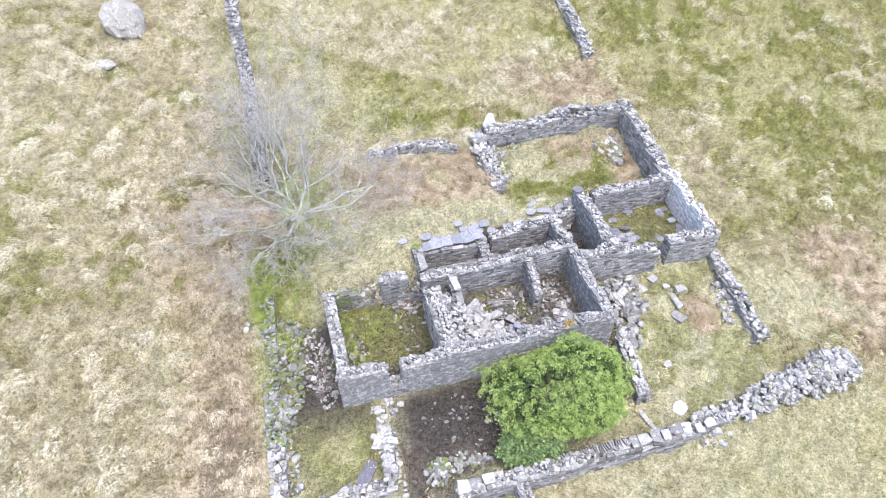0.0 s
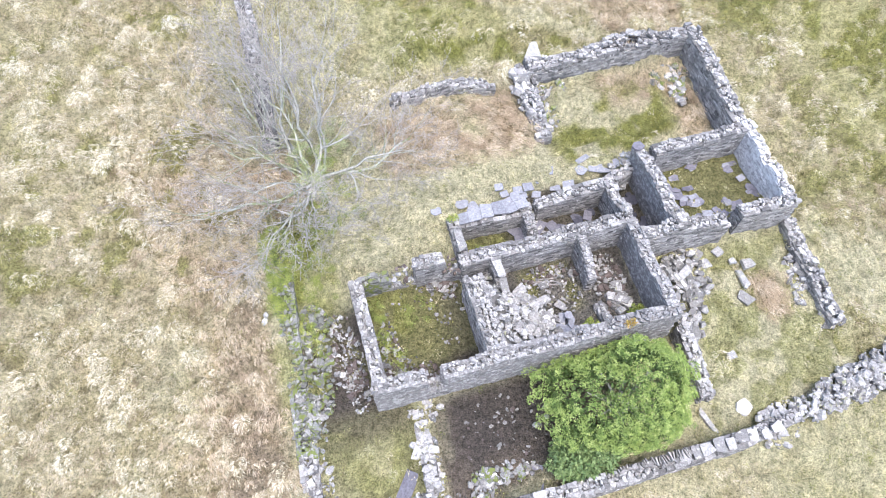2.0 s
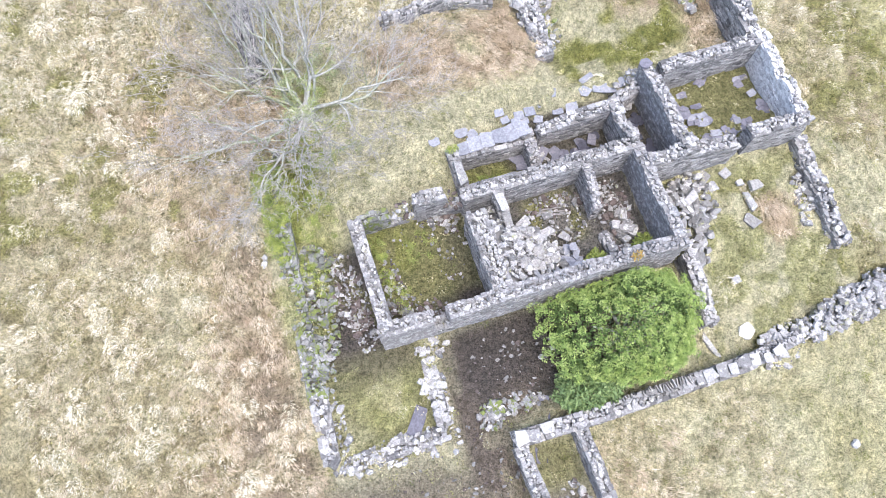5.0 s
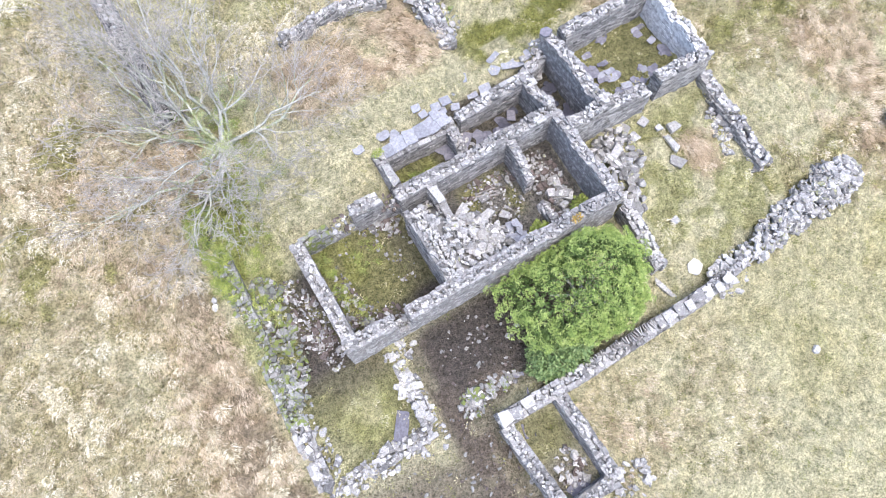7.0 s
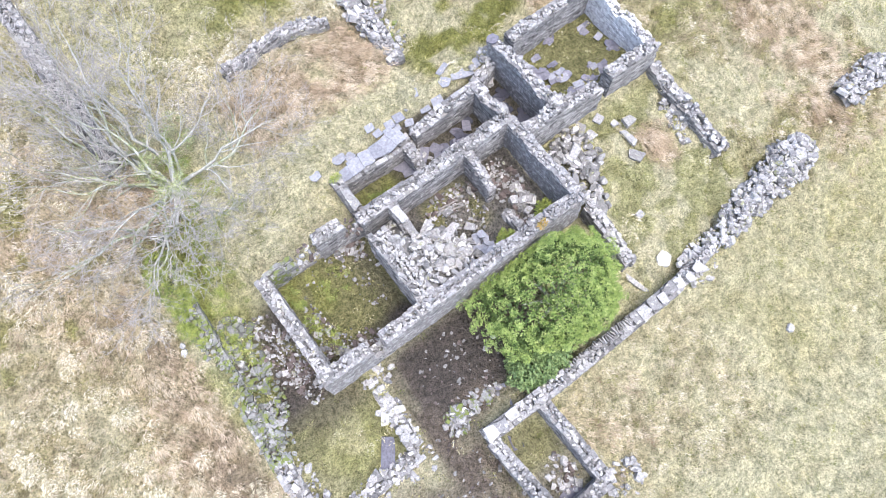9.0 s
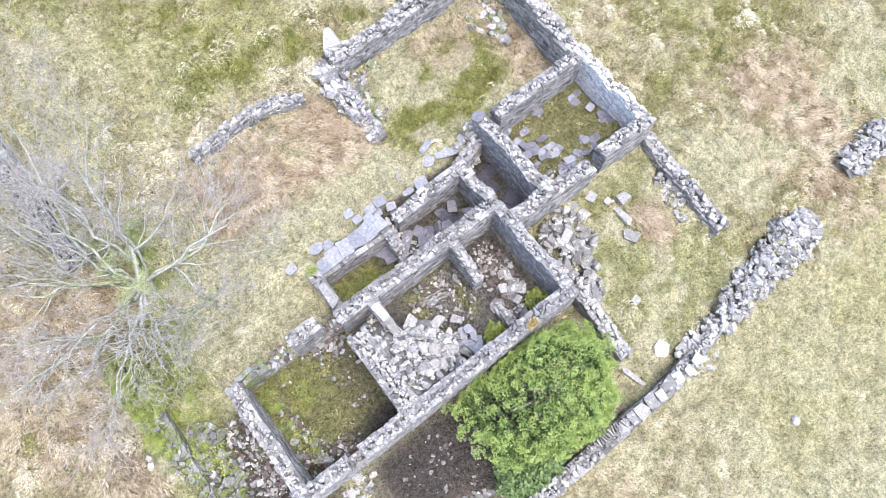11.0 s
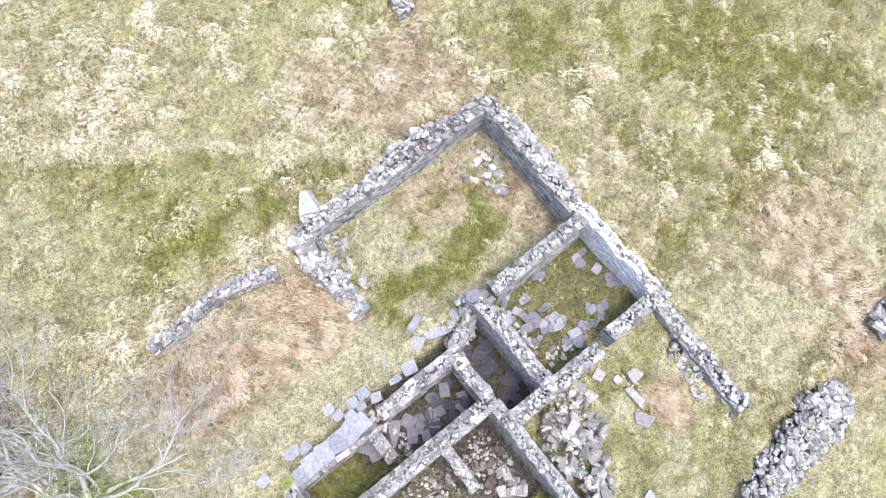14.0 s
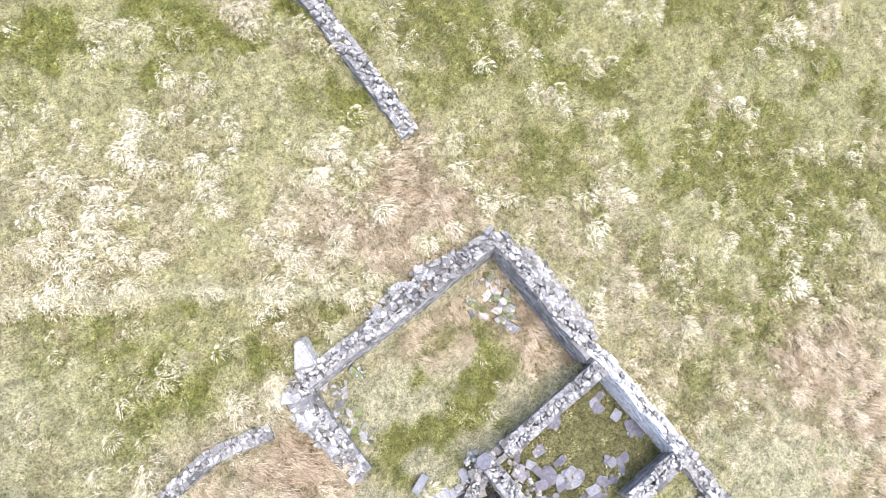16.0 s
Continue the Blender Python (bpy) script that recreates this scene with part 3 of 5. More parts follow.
    L.append(("moss", box_w(u, v, -1.6, 0.6, -3.2, -1.2, 0.6) * sstep(0.42, 0.55, n3) * 0.45))
    L.append(("russet", box_w(u + 0.6 * j, v + 0.6 * j, -4.2, -1.2, 8.8, 13.0, 0.9) * 0.85))
    L.append(("soil", box_w(u, v, -3.0, 0.2, -0.4, 4.8, 0.5) * 0.85))
    L.append(("olive", box_w(u, v, -2.4, 0.2, -0.8, 5.0, 0.5) * sstep(0.46, 0.58, n3) * 0.45))
    L.append(("moss", box_w(u, v, -4.0, -1.6, -0.6, 5.4, 0.4) * sstep(0.40, 0.55, n3) * 0.55))
    L.append(("olive", box_w(u, v, -3.2, 2.4, -1.6, 0.2, 0.4) * 0.4))
    L.append(("moss", box_w(u + 0.8 * j, v + 0.5 * j, -3.5, -0.6, 4.3, 9.6, 0.9) * (0.45 + 0.55 * sstep(0.38, 0.54, n3))))
    L.append(("dirt", box_w(u, v, 1.9, 4.3, -13, -0.4, 0.35) * (0.65 + 0.35 * sstep(0.4, 0.5, n3))))
    L.append(("soil", box_w(u + 0.45 * j, v + 0.4 * (n3 - 0.5), 2.7, 9.5, -4.3, 0.3, 0.9)))
    L.append(("dirt", box_w(u, v, 2.6, 7.5, -4.8, -3.0, 0.5) * sstep(0.45, 0.6, n3)))
    L.append(("olive", box_w(u, v, 0.3, 4.9, 0.4, 5.2, 0.1)))
    L.append(("soil", box_w(u, v, 0.3, 4.9, 0.4, 1.4, 0.4) * 0.7 + box_w(u, v, 3.6, 4.9, 0.4, 5.2, 0.5) * 0.5))
    L.append(("moss", box_w(u, v, 0.4, 2.2, 3.0, 5.2, 0.5) * sstep(0.4, 0.55, n3) * 0.7))
    L.append(("grey", box_w(u, v, 5.0, 12.7, 0.4, 5.0, 0.1)))
    L.append(("olive", box_w(u, v, 7.6, 10.0, 2.2, 4.6, 0.4) * sstep(0.4, 0.55, n3)))
    L.append(("soil", box_w(u, v, 10.6, 12.7, 2.0, 5.0, 0.4) * 0.5))
    L.append(("olive", box_w(u, v, 5.3, 8.8, 5.2, 7.1, 0.1)))
    L.append(("moss", box_w(u, v, 5.5, 8.0, 5.5, 6.6, 0.4) * sstep(0.4, 0.55, n3) * 0.6))
    L.append(("soil", box_w(u, v, 7.6, 8.8, 5.9, 7.0, 0.3) * 0.7 + box_w(u, v, 8.9, 14.8, 3.9, 8.2, 0.2) * box_w(u, v, 8.9, 14.8, 5.2 - 1.2 * (u > 13), 8.2, 0.2) * 0.9))
    L.append(("olive", box_w(u, v, 15.0, 20.6, 4.3, 8.3, 0.1)))
    L.append(("grey", box_w(u, v, 4.4, 6.4, -9.2, -7.4, 0.5) * 0.8))
    L.append(("olive", box_w(u, v, 4.4, 6.4, -7.4, -5.5, 0.4) * 0.8))
    return L


TONES = dict(turf=TURF, pale=PALE, straw=STRAW, russet=RUSSET, green=GREEN, dirt=DIRT, olive=OLIVE, moss=MOSS_C, soil=SOIL, grey=GREY_D, lawn=LAWN, cream=CREAM, meadow=MEADOW)
BARE = ("dirt", "soil", "grey")


def cover_mix(x, y):
    col = np.zeros((len(x), 3))
    w = {k: np.zeros(len(x)) for k in TONES}
    for name, a in covers(x, y):
        a = np.clip(a, 0, 1)
        col = col * (1 - a)[:, None] + np.array(TONES[name]) * a[:, None]
        for k in w:
            w[k] = w[k] * (1 - a)
        w[name] = w[name] + a
    turfy = np.clip(1 - sum(w[k] for k in BARE), 0, 1)
    patch = np.clip((fbm(x, y, 0.30, 64, 2) - 0.5) * 3.0 + 0.5, 0, 1)
    return col * (1 + turfy * (0.26 * patch - 0.13))[:, None], w


def surface(x, y, w):
    """The ground with its hummocks."""
    bare = np.clip(sum(w[k] for k in BARE) + 0.7 * w["olive"], 0, 1)
    lump = (0.36 + 0.3 * w["green"]) * (fbm(x, y, 0.5, 23, 1) - 0.5) + 0.36 * (fbm(x, y, 1.7, 21) - 0.5) + 0.46 * (fbm(x, y, 0.62, 33, 2) - 0.5) + 0.20 * (fbm(x * 1.15, y * 0.8, 0.36, 37, 1) - 0.5)
    return ground(x, y) + lump * (1 - 0.78 * bare) + 0.05 * (fbm(x, y, 0.5, 41, 2) - 0.5)


def make_ground():
    xs, ys = axis(-34, 38, 0.15, 2500), axis(-2, 56, 0.15, 2500)
    X, Y = np.meshgrid(xs, ys)
    x, y = X.ravel(), Y.ravel()
    col, w = cover_mix(x, y)
    z = surface(x, y, w)
    nx, ny = len(xs), len(ys)
    i = (np.arange(ny - 1)[:, None] * nx + np.arange(nx - 1)[None, :]).ravel()
    faces = np.stack([i, i + 1, i + nx + 1, i + nx], 1)
    me = bpy.data.meshes.new("ground")
    me.from_pydata(np.stack([x, y, z], 1).tolist(), [], faces.tolist())
    a = me.color_attributes.new("cover", "FLOAT_COLOR", "POINT")
    a.data.foreach_set("color", np.concatenate([col, np.ones((len(col), 1))], 1).ravel())
    me.polygons.foreach_set("use_smooth", [True] * len(me.polygons))
    me.materials.append(M_GROUND)
    me.update()
    tagged(new("ground", me), "sloping rough pasture of straw, moss and turf", "ground", "", "structure")


make_ground()


def off_walls(x, y):
    """0 on the cottage and its walls, else 1."""
    u, v = uv_of(x, y)
    return 1 - np.clip(box_w(u, v, -0.1, 13.4, -0.2, 5.7, 0.05) + box_w(u, v, 4.9, 21.3, 3.6, 8.9, 0.05) * (v < 7.6 + 1.3 * (u > 13)) + box_w(u, v, 4, 17, -5.8, -4.9, 0.05), 0, 1)


def grass(name, label, n, pick, blades, length, wide, spread, tones, seed, lie=0.5, clump=0.0, droop=0.5, sizes=(0.65, 1.35)):
    """Tufts of bent blades, scattered where pick() allows; one mesh. tones: from dark to light, in patches."""
    r = np.random.default_rng(seed)
    x, y = r.uniform(-33, 37, n), r.uniform(-2, 55, n)
    ok = (x > -14.5 - 0.40 * y) & (x < 20.5 + 0.42 * y)
    x, y = x[ok], y[ok]
    _, w = cover_mix(x, y)
    keep = r.random(len(x)) < pick(x, y, w)
    x, y = x[keep], y[keep]
    z = surface(x, y, {k: a[keep] for k, a in w.items()})
    k, B = len(x), blades
    size = r.uniform(*sizes, k)
    cx, cy, s = np.repeat(x, B), np.repeat(y, B), np.repeat(size, B)
    m = len(cx)
    a = r.uniform(0, 2 * math.pi, m)
    flow = (fbm(cx, cy, 5.0, seed + 3) - 0.5) * 3.0 - 1.25
    k0 = np.sqrt(r.random(m))
    rad = k0 * spread * s
    rx, ry = cx + rad * np.cos(a), cy + rad * np.sin(a)
    dx, dy = np.cos(a) * (1 - lie) + np.cos(flow) * lie, np.sin(a) * (1 - lie) + np.sin(flow) * lie
    q = np.hypot(dx, dy) + 1e-6
    dx, dy = dx / q, dy / q
    ln = length * s * r.uniform(0.6, 1.25, m)
    rz = np.repeat(z, B) - 0.04 + clump * s * (1 - k0)
    wd = wide * r.uniform(0.6, 1.3, m)
    px, py = -dy * wd / 2, dx * wd / 2
    up1, out1 = ln * r.uniform(0.30, 0.52, m), ln * 0.34
    up2, out2 = up1 * (1 - droop * r.uniform(0.2, 1.2, m)) + 0.05, ln * 0.86
    V = np.stack([
        np.stack([rx, ry, rz], 1), np.stack([rx + dx * out1 + px, ry + dy * out1 + py, rz + up1], 1),
        np.stack([rx + dx * out2, ry + dy * out2, rz + up2], 1), np.stack([rx + dx * out1 - px, ry + dy * out1 - py, rz + up1], 1)], 1).reshape(-1, 3)
    base = np.arange(m) * 4
    tri = np.concatenate([np.stack([base, base + 1, base + 3], 1), np.stack([base + 1, base + 2, base + 3], 1)])
    me = bpy.data.meshes.new(name)
    me.vertices.add(len(V))
    me.vertices.foreach_set("co", V.astype(np.float32).ravel())
    me.loops.add(len(tri) * 3)
    me.loops.foreach_set("vertex_index", tri.astype(np.int32).ravel())
    me.polygons.add(len(tri))
    me.polygons.foreach_set("loop_start", (np.arange(len(tri)) * 3).astype(np.int32))
    tn = np.array(tones)
    f = np.clip((fbm(x, y, 0.30, 64, 2) - 0.5) * 2.6 + 0.54 - 0.26 * w["green"][keep] + 0.26 * w["lawn"][keep] + r.normal(0, 0.15, k), 0, 0.999) * (len(tn) - 1)
    f0 = f.astype(int)
    tone = tn[f0] + (tn[np.minimum(f0 + 1, len(tn) - 1)] - tn[f0]) * (f - f0)[:, None]
    c = np.repeat(tone, B, axis=0) * r.uniform(0.70, 1.28, (m, 1))
    c = np.repeat(np.concatenate([np.clip(c, 0, 0.9), np.ones((m, 1))], 1), 4, axis=0)
    at = me.color_attributes.new("tint", "FLOAT_COLOR", "POINT")
    at.data.foreach_set("color", c.astype(np.float32).ravel())
    me.materials.append(M_GRASS)
    me.update(calc_edges=True)
    tagged(new(name, me), label, "grass", "", "stuff")


def patchy(x, y, size, lo, hi, seed):
    return sstep(lo, hi, fbm(x, y, size, seed, 2))


grass("pale_tussocks", "bleached tussock grass in mop-headed clumps", 46000,
      lambda x, y, w: (((w["pale"] + 1.8 * w["cream"]) * (0.26 + 0.26 * (uv_of(x, y)[1] > 9))) * patchy(x, y, 0.9, 0.42, 0.54, 71) + w["straw"] * 0.80 * patchy(x, y, 1.1, 0.44, 0.56, 72) * (uv_of(x, y)[1] > 12)
                       + 0.40 * (w["turf"] + w["meadow"]) * patchy(x, y, 1.8, 0.60, 0.68, 73) * (uv_of(x, y)[1] > 15) + 0.002 * w["turf"] + 0.16 * w["green"] * patchy(x, y, 1.8, 0.60, 0.66, 74)) * off_walls(x, y),
      56, 0.20, 0.0165, 0.22, [(0.50, 0.44, 0.29), (0.69, 0.625, 0.455), (0.80, 0.745, 0.58)], 11, 0.5, 0.38, 0.85, (0.65, 1.7))
grass("straw_thatch", "matted dry straw grass", 185000,
      lambda x, y, w: (w["pale"] * 0.62 + w["cream"] * 0.30 + w["straw"] * (0.7 - 0.35 * (uv_of(x, y)[1] > 15)) + 0.03 * w["turf"] + 0.12 * w["russet"]) * (0.45 + 0.55 * patchy(x, y, 0.34, 0.44, 0.56, 75)) * off_walls(x, y), 10, 0.20, 0.0175, 0.13,
      [(0.20, 0.165, 0.09), (0.38, 0.31, 0.20), (0.53, 0.455, 0.32), (0.63, 0.555, 0.405), (0.71, 0.64, 0.485)], 14, 0.55, 0.08, 0.7)
grass("russet_grass", "long russet-brown dead grass, lying over", 60000,
      lambda x, y, w: (w["russet"] * 0.9 + 0.05 * w["pale"] * (1 - w["dirt"]) ** 4) * off_walls(x, y), 30, 0.34, 0.0135, 0.22,
      [(0.30, 0.22, 0.14), (0.45, 0.345, 0.235), (0.56, 0.45, 0.315), (0.66, 0.555, 0.41)], 12, 0.72, 0.07, 0.75)
grass("green_sward", "short yellow-green pasture grass and moss", 92000,
      lambda x, y, w: ((w["turf"] + w["meadow"]) * 0.40 + w["lawn"] * 0.34 + w["green"] * 0.75 + 0.10 * w["straw"] + 0.04 * w["pale"] + w["moss"] * 0.5 + 0.12 * w["olive"]) * (0.4 + 0.6 * patchy(x, y, 0.30, 0.44, 0.56, 76)) * np.maximum(off_walls(x, y), w["olive"]), 14, 0.095, 0.026, 0.15,
      [(0.15, 0.165, 0.045), (0.27, 0.27, 0.08), (0.40, 0.375, 0.155), (0.51, 0.47, 0.255), (0.60, 0.55, 0.345)], 13, 0.3, 0.25)

# ---- cottage walls ----
T = 0.56
GREYWALL = "grey rubble-stone cottage wall, roofless and broken at the top"
rubble_wall("wall_front", [(0.0, 0.28, 2.60), (2.02, 0.28, 2.45)], T, GREYWALL, face=M_LIMED)
rubble_wall("wall_front_sill", [(2.02, 0.28, 1.15), (2.86, 0.28, 1.20)], T - 0.02, "broken masonry under a lost window of the cottage")
rubble_wall("wall_front_east", [(2.86, 0.28, 2.40), (5.0, 0.28, 2.65), (13.0, 0.28, 2.72)], T, GREYWALL, face=M_LIMED)
rubble_wall("wall_west", [(0.27, 0.5, 2.57), (0.2, 5.25, 2.38)], T - 0.04, "rubble-stone end wall with coursed flat stones on top")
rubble_wall("wall_back_west", [(0.4, 5.38, 1.92), (1.0, 5.38, 1.98), (1.55, 5.38, 1.80)], 0.46, "low rubble back wall, its head grown over with grass", caps=False, face=M_MOSSY_J)
rubble_wall("wall_back_gap", [(1.55, 5.38, 1.15), (2.2, 5.38, 0.95), (2.95, 5.38, 1.05)], 0.45, "rubble filling an old doorway")
rubble_wall("wall_back_block", [(2.95, 5.38, 2.50), (4.05, 5.38, 2.50)], 0.56, "free-standing block of rubble walling beside a doorway")
rubble_wall("wall_back_low", [(4.05, 5.32, 1.05), (5.0, 5.22, 1.25)], 0.5, "tumbled low stretch of rubble wall")
rubble_wall("wall_spine", [(5.0, 5.05, 2.45), (13.0, 5.05, 2.65)], 0.58, "rubble spine wall between cottage and lean-to")
rubble_wall("wall_gable", [(5.18, 0.56, 2.72), (5.18, 3.9, 2.70)], 0.80, "thick rubble chimney gable, broken down to a pale stony top", cap=M_PALE)
rubble_wall("wall_stub", [(6.45, 3.45, 1.75), (6.45, 4.76, 2.45)], 0.42, "narrow stub of wall with large flat pale slabs on top", caps=False)
rubble_wall("wall_partition", [(10.55, 3.0, 1.55), (10.55, 3.9, 2.05), (10.55, 4.76, 2.45)], 0.36, "leaning rubble partition wall inside the cottage")
rubble_wall("wall_partition_low", [(10.62, 0.56, 1.10), (10.55, 1.9, 0.95)], 0.34, "stump of a fallen partition wall")
rubble_wall("wall_cross", [(12.95, 0.56, 2.72), (12.95, 4.76, 2.68)], 0.46, "rubble cross wall with remains of pale render", face=M_LIMED)
rubble_wall("wall_cross_back", [(12.9, 5.34, 2.64), (12.9, 7.2, 2.45)], 0.50, "rubble wall between lean-to and narrow room")
rubble_wall("wall_house_west", [(14.95, 4.3, 2.95), (14.95, 8.5, 2.62)], 0.54, "tall rubble end wall beside the narrow room", face=M_LIMED)
rubble_wall("wall_house_front", [(13.16, 4.02, 2.85), (14.9, 4.02, 2.95), (17.45, 4.02, 2.05)], 0.58, "rubble front wall of the outhouse, stepping down to its doorway")
rubble_wall("wall_house_front_east", [(18.3, 4.15, 2.15), (21.05, 4.15, 2.42)], 0.58, "rubble front wall of the outhouse beside its doorway")
rubble_wall("wall_house_east", [(20.86, 4.44, 2.45), (20.78, 9.1, 2.58)], 0.46, "rubble end wall of the outhouse with worn lime render inside", face=M_RENDER)
rubble_wall("wall_house_back", [(15.8, 8.35, 2.52), (20.4, 8.4, 2.55)], 0.58, "rubble back wall of the outhouse with a loose stone top")
rubble_wall("wall_house_sill", [(15.2, 8.35, 1.75), (15.8, 8.35, 1.75)], 0.5, "low sill of rubble in the back wall", caps=False)
rubble_wall("wall_lean_west", [(5.22, 5.4, 1.95), (5.22, 7.3, 2.0)], 0.46, "lean-to end wall with a long white lichened slab on top", caps=False)
rubble_wall("wall_lean_back", [(5.4, 7.18, 1.82), (8.95, 7.15, 1.82)], 0.56, "lean-to back wall held in the bank, slates on top", caps=False)
rubble_wall("wall_lean_east", [(8.75, 5.75, 1.6), (8.75, 6.88, 1.95)], 0.42, "short broken end wall of the lean-to")
rubble_wall("wall_lean_back_east", [(9.4, 7.3, 2.0), (13.1, 7.3, 2.35)], 0.54, "rubble back wall of the second lean-to, slates along the top")
rubble_wall("wall_narrow_north", [(13.16, 7.55, 2.1), (14.6, 8.2, 1.8)], 0.5, "tumbled rubble closing the narrow room")

# ---- pens, garden and field walls ----
PENW = "drystone wall of grey field stones, tumbled in places"
rubble_wall("wall_pen_west", [(11.05, 11.0, 2.05), (11.0, 13.2, 2.45), (11.1, 14.6, 2.85)], 0.86, PENW, ragged=0.16, cap_size=0.189, dry=True)
rubble_wall("wall_pen_north", [(11.4, 14.85, 3.0), (16.0, 14.85, 3.08), (18.9, 14.85, 3.1), (20.5, 14.85, 3.38)], 0.70, PENW, ragged=0.16, cap_size=0.206, dry=True)
rubble_wall("wall_pen_east", [(20.6, 14.6, 3.4), (20.6, 12.5, 3.05), (20.62, 9.15, 2.6)], 0.62, PENW, ragged=0.15, cap_size=0.189, dry=True)
rubble_wall("wall_low_north", [(9.35, 14.25, 2.72), (7.2, 14.75, 2.9), (4.15, 14.35, 3.05)], 0.50, "low crumbling drystone wall among tall brown grass", ragged=0.18, cap_size=0.181, dry=True)
rubble_wall("wall_field_north", [(20.6, 20.4, 3.75), (20.7, 26.8, 5.1), (20.2, 33, 6.4), (20.2, 46, 9.2)], 0.72, "long drystone field wall crossing the pasture", ragged=0.14, cap_size=0.215, dry=True)
rubble_wall("wall_field_west", [(-2.2, 13.2, 2.9), (-2.1, 20.5, 4.55), (-2.3, 26.0, 5.5)], 0.72, "drystone field wall running up behind the tree", ragged=0.15, cap_size=0.206, dry=True)
rubble_wall("wall_field_west_far", [(-2.4, 27.0, 5.6), (-2.7, 45, 9.2)], 0.80, "drystone field wall beyond a gap", ragged=0.15, cap_size=0.232, dry=True)
rubble_wall("wall_south", [(4.0, -5.12, 0.42), (8.0, -5.2, 0.36), (14.6, -5.1, 0.22)], 0.62, "drystone garden wall with large flat coping stones", cap_size=0.215, dry=True)
rubble_wall("wall_south_end", [(14.6, -5.1, 0.15), (17.4, -4.7, -0.30)], 0.55, "crumbling end of the garden wall", ragged=0.2, dry=True)
rubble_wall("wall_garden_east", [(13.75, -0.05, 1.15), (13.6, -3.0, 0.75)], 0.58, "short garden wall of pale stones beside the evergreen", cap_size=0.206, cap=M_PALE, dry=True)
rubble_wall("wall_fold_west", [(4.1, -5.45, 0.42), (4.5, -10.2, -0.02)], 0.52, "narrow drystone wall of a small fold", dry=True)
rubble_wall("wall_fold_east", [(6.7, -5.55, 0.35), (6.9, -9.4, -0.05)], 0.52, "narrow drystone wall of a small fold, turf along the top", dry=True)
rubble_wall("wall_fold_south", [(4.8, -9.5, -0.15), (6.7, -9.4, -0.1)], 0.55, "low end wall of a small fold", dry=True)
rubble_wall("wall_yard_east", [(21.25, 3.7, 1.0), (21.2, 1.6, 0.6), (21.2, -1.4, 0.05)], 0.66, "tumbled drystone wall running downhill from the outhouse", ragged=0.2, cap_size=0.215, dry=True)
rubble_wall("wall_garden_west", [(-3.25, -1.0, 0.28), (-3.45, -3.7, -0.12)], 0.7, "broad low garden wall of pale tumbled stones", cap_size=0.215, dry=True)
rubble_wall("wall_garden_west_mossy", [(-3.1, 4.6, 0.95), (-3.25, -1.0, 0.30)], 0.8, "low mossy garden wall spilling stones", face=M_MOSSY_J, cap=M_MOSSY, cap_size=0.206, ragged=0.2, dry=True)
rubble_wall("wall_garden_south", [(-3.3, -4.0, -0.13), (1.3, -3.95, -0.10)], 0.65, "low tumbled garden wall of angular stones", cap_size=0.206, ragged=0.2, dry=True)
rubble_wall("wall_garden_middle", [(1.55, -0.5, 0.30), (1.4, -3.5, 0.02)], 0.55, "low garden wall of big pale stones", cap=M_PALE, cap_size=0.36, ragged=0.15, dry=True)
rubble_wall("wall_moss_bank", [(-2.6, 9.6, 1.9), (-3.1, 4.6, 1.2)], 0.9, "old wall buried under bright green moss", face=M_MOSSY_J, cap=M_MOSSY, cap_size=0.215, dry=True)

# ---- fallen stone ----
def slope_b(u, v):
    return max(0.0, 2.05 * min(1, max(0, (9.1 - u) / 3.4)) ** 1.15 * min(1, max(0, ((5.1 - v) / 1.9) if u < 6.3 else (4.0 - v) / 1.1)))


rubble("rubble_heap", "heap of pale angular stones fallen from the chimney gable", [(6.3, 1.7, 0.8, 1.15), (7.2, 1.8, 1.0, 1.15), (6.1, 3.2, 0.55, 0.55), (5.95, 4.2, 0.3, 0.4), (8.2, 1.4, 0.9, 0.75)], 430, 0.25, [M_PALE, M_STONE, M_LITTER_S], slope_b, 1.1, singles=260, tumble=0.6)
rubble("rubble_heap", "larger blocks lying on the fallen gable", [(6.7, 2.2, 0.8, 1.2), (7.6, 2.3, 0.8, 1.0), (7.3, 3.3, 0.5, 0.4)], 26, 0.46, [M_PALE, M_STONE, M_LITTER_S], slope_b, 0.8, 0.5)
rubble("rubble_heap", "heap of large angular blocks against the cross wall", [(14.5, 1.7, 0.95, 1.7), (15.5, 2.4, 0.85, 1.2), (14.3, 0.1, 0.7, 0.7)], 260, 0.36, [M_LITTER_S, M_LITTER_S, M_STONE],
       lambda u, v: 0.5 * max(0, 1 - ((u - 14.0) / 2.4) ** 2) * max(0, 1 - ((v - 1.5) / 2.8) ** 2), 0.6, 0.75, 240, 0.6, False)
rubble("rubble_scatter", "brownish rubble on the mossy room floor", [(1.1, 2.2, 0.5, 1.4), (2.2, 1.0, 1.0, 0.35), (4.2, 4.6, 0.5, 0.6), (3.6, 4.9, 0.8, 0.3)], 260, 0.21, [M_BROWN, M_LITTER_S, M_BROWN])
rubble("rubble_scatter", "dark broken stone littering the inner room", [(11.6, 3.0, 0.8, 1.4), (9.0, 4.0, 1.4, 0.6), (11.0, 1.3, 0.5, 0.8)], 230, 0.24, [M_BROWN, M_LITTER_S, M_BROWN])
rubble("rubble_scatter", "fallen blocks round the stump of the partition", [(11.1, 1.5, 0.5, 0.8), (11.6, 2.0, 0.45, 0.5)], 34, 0.40, [M_STONE, M_LITTER_S])
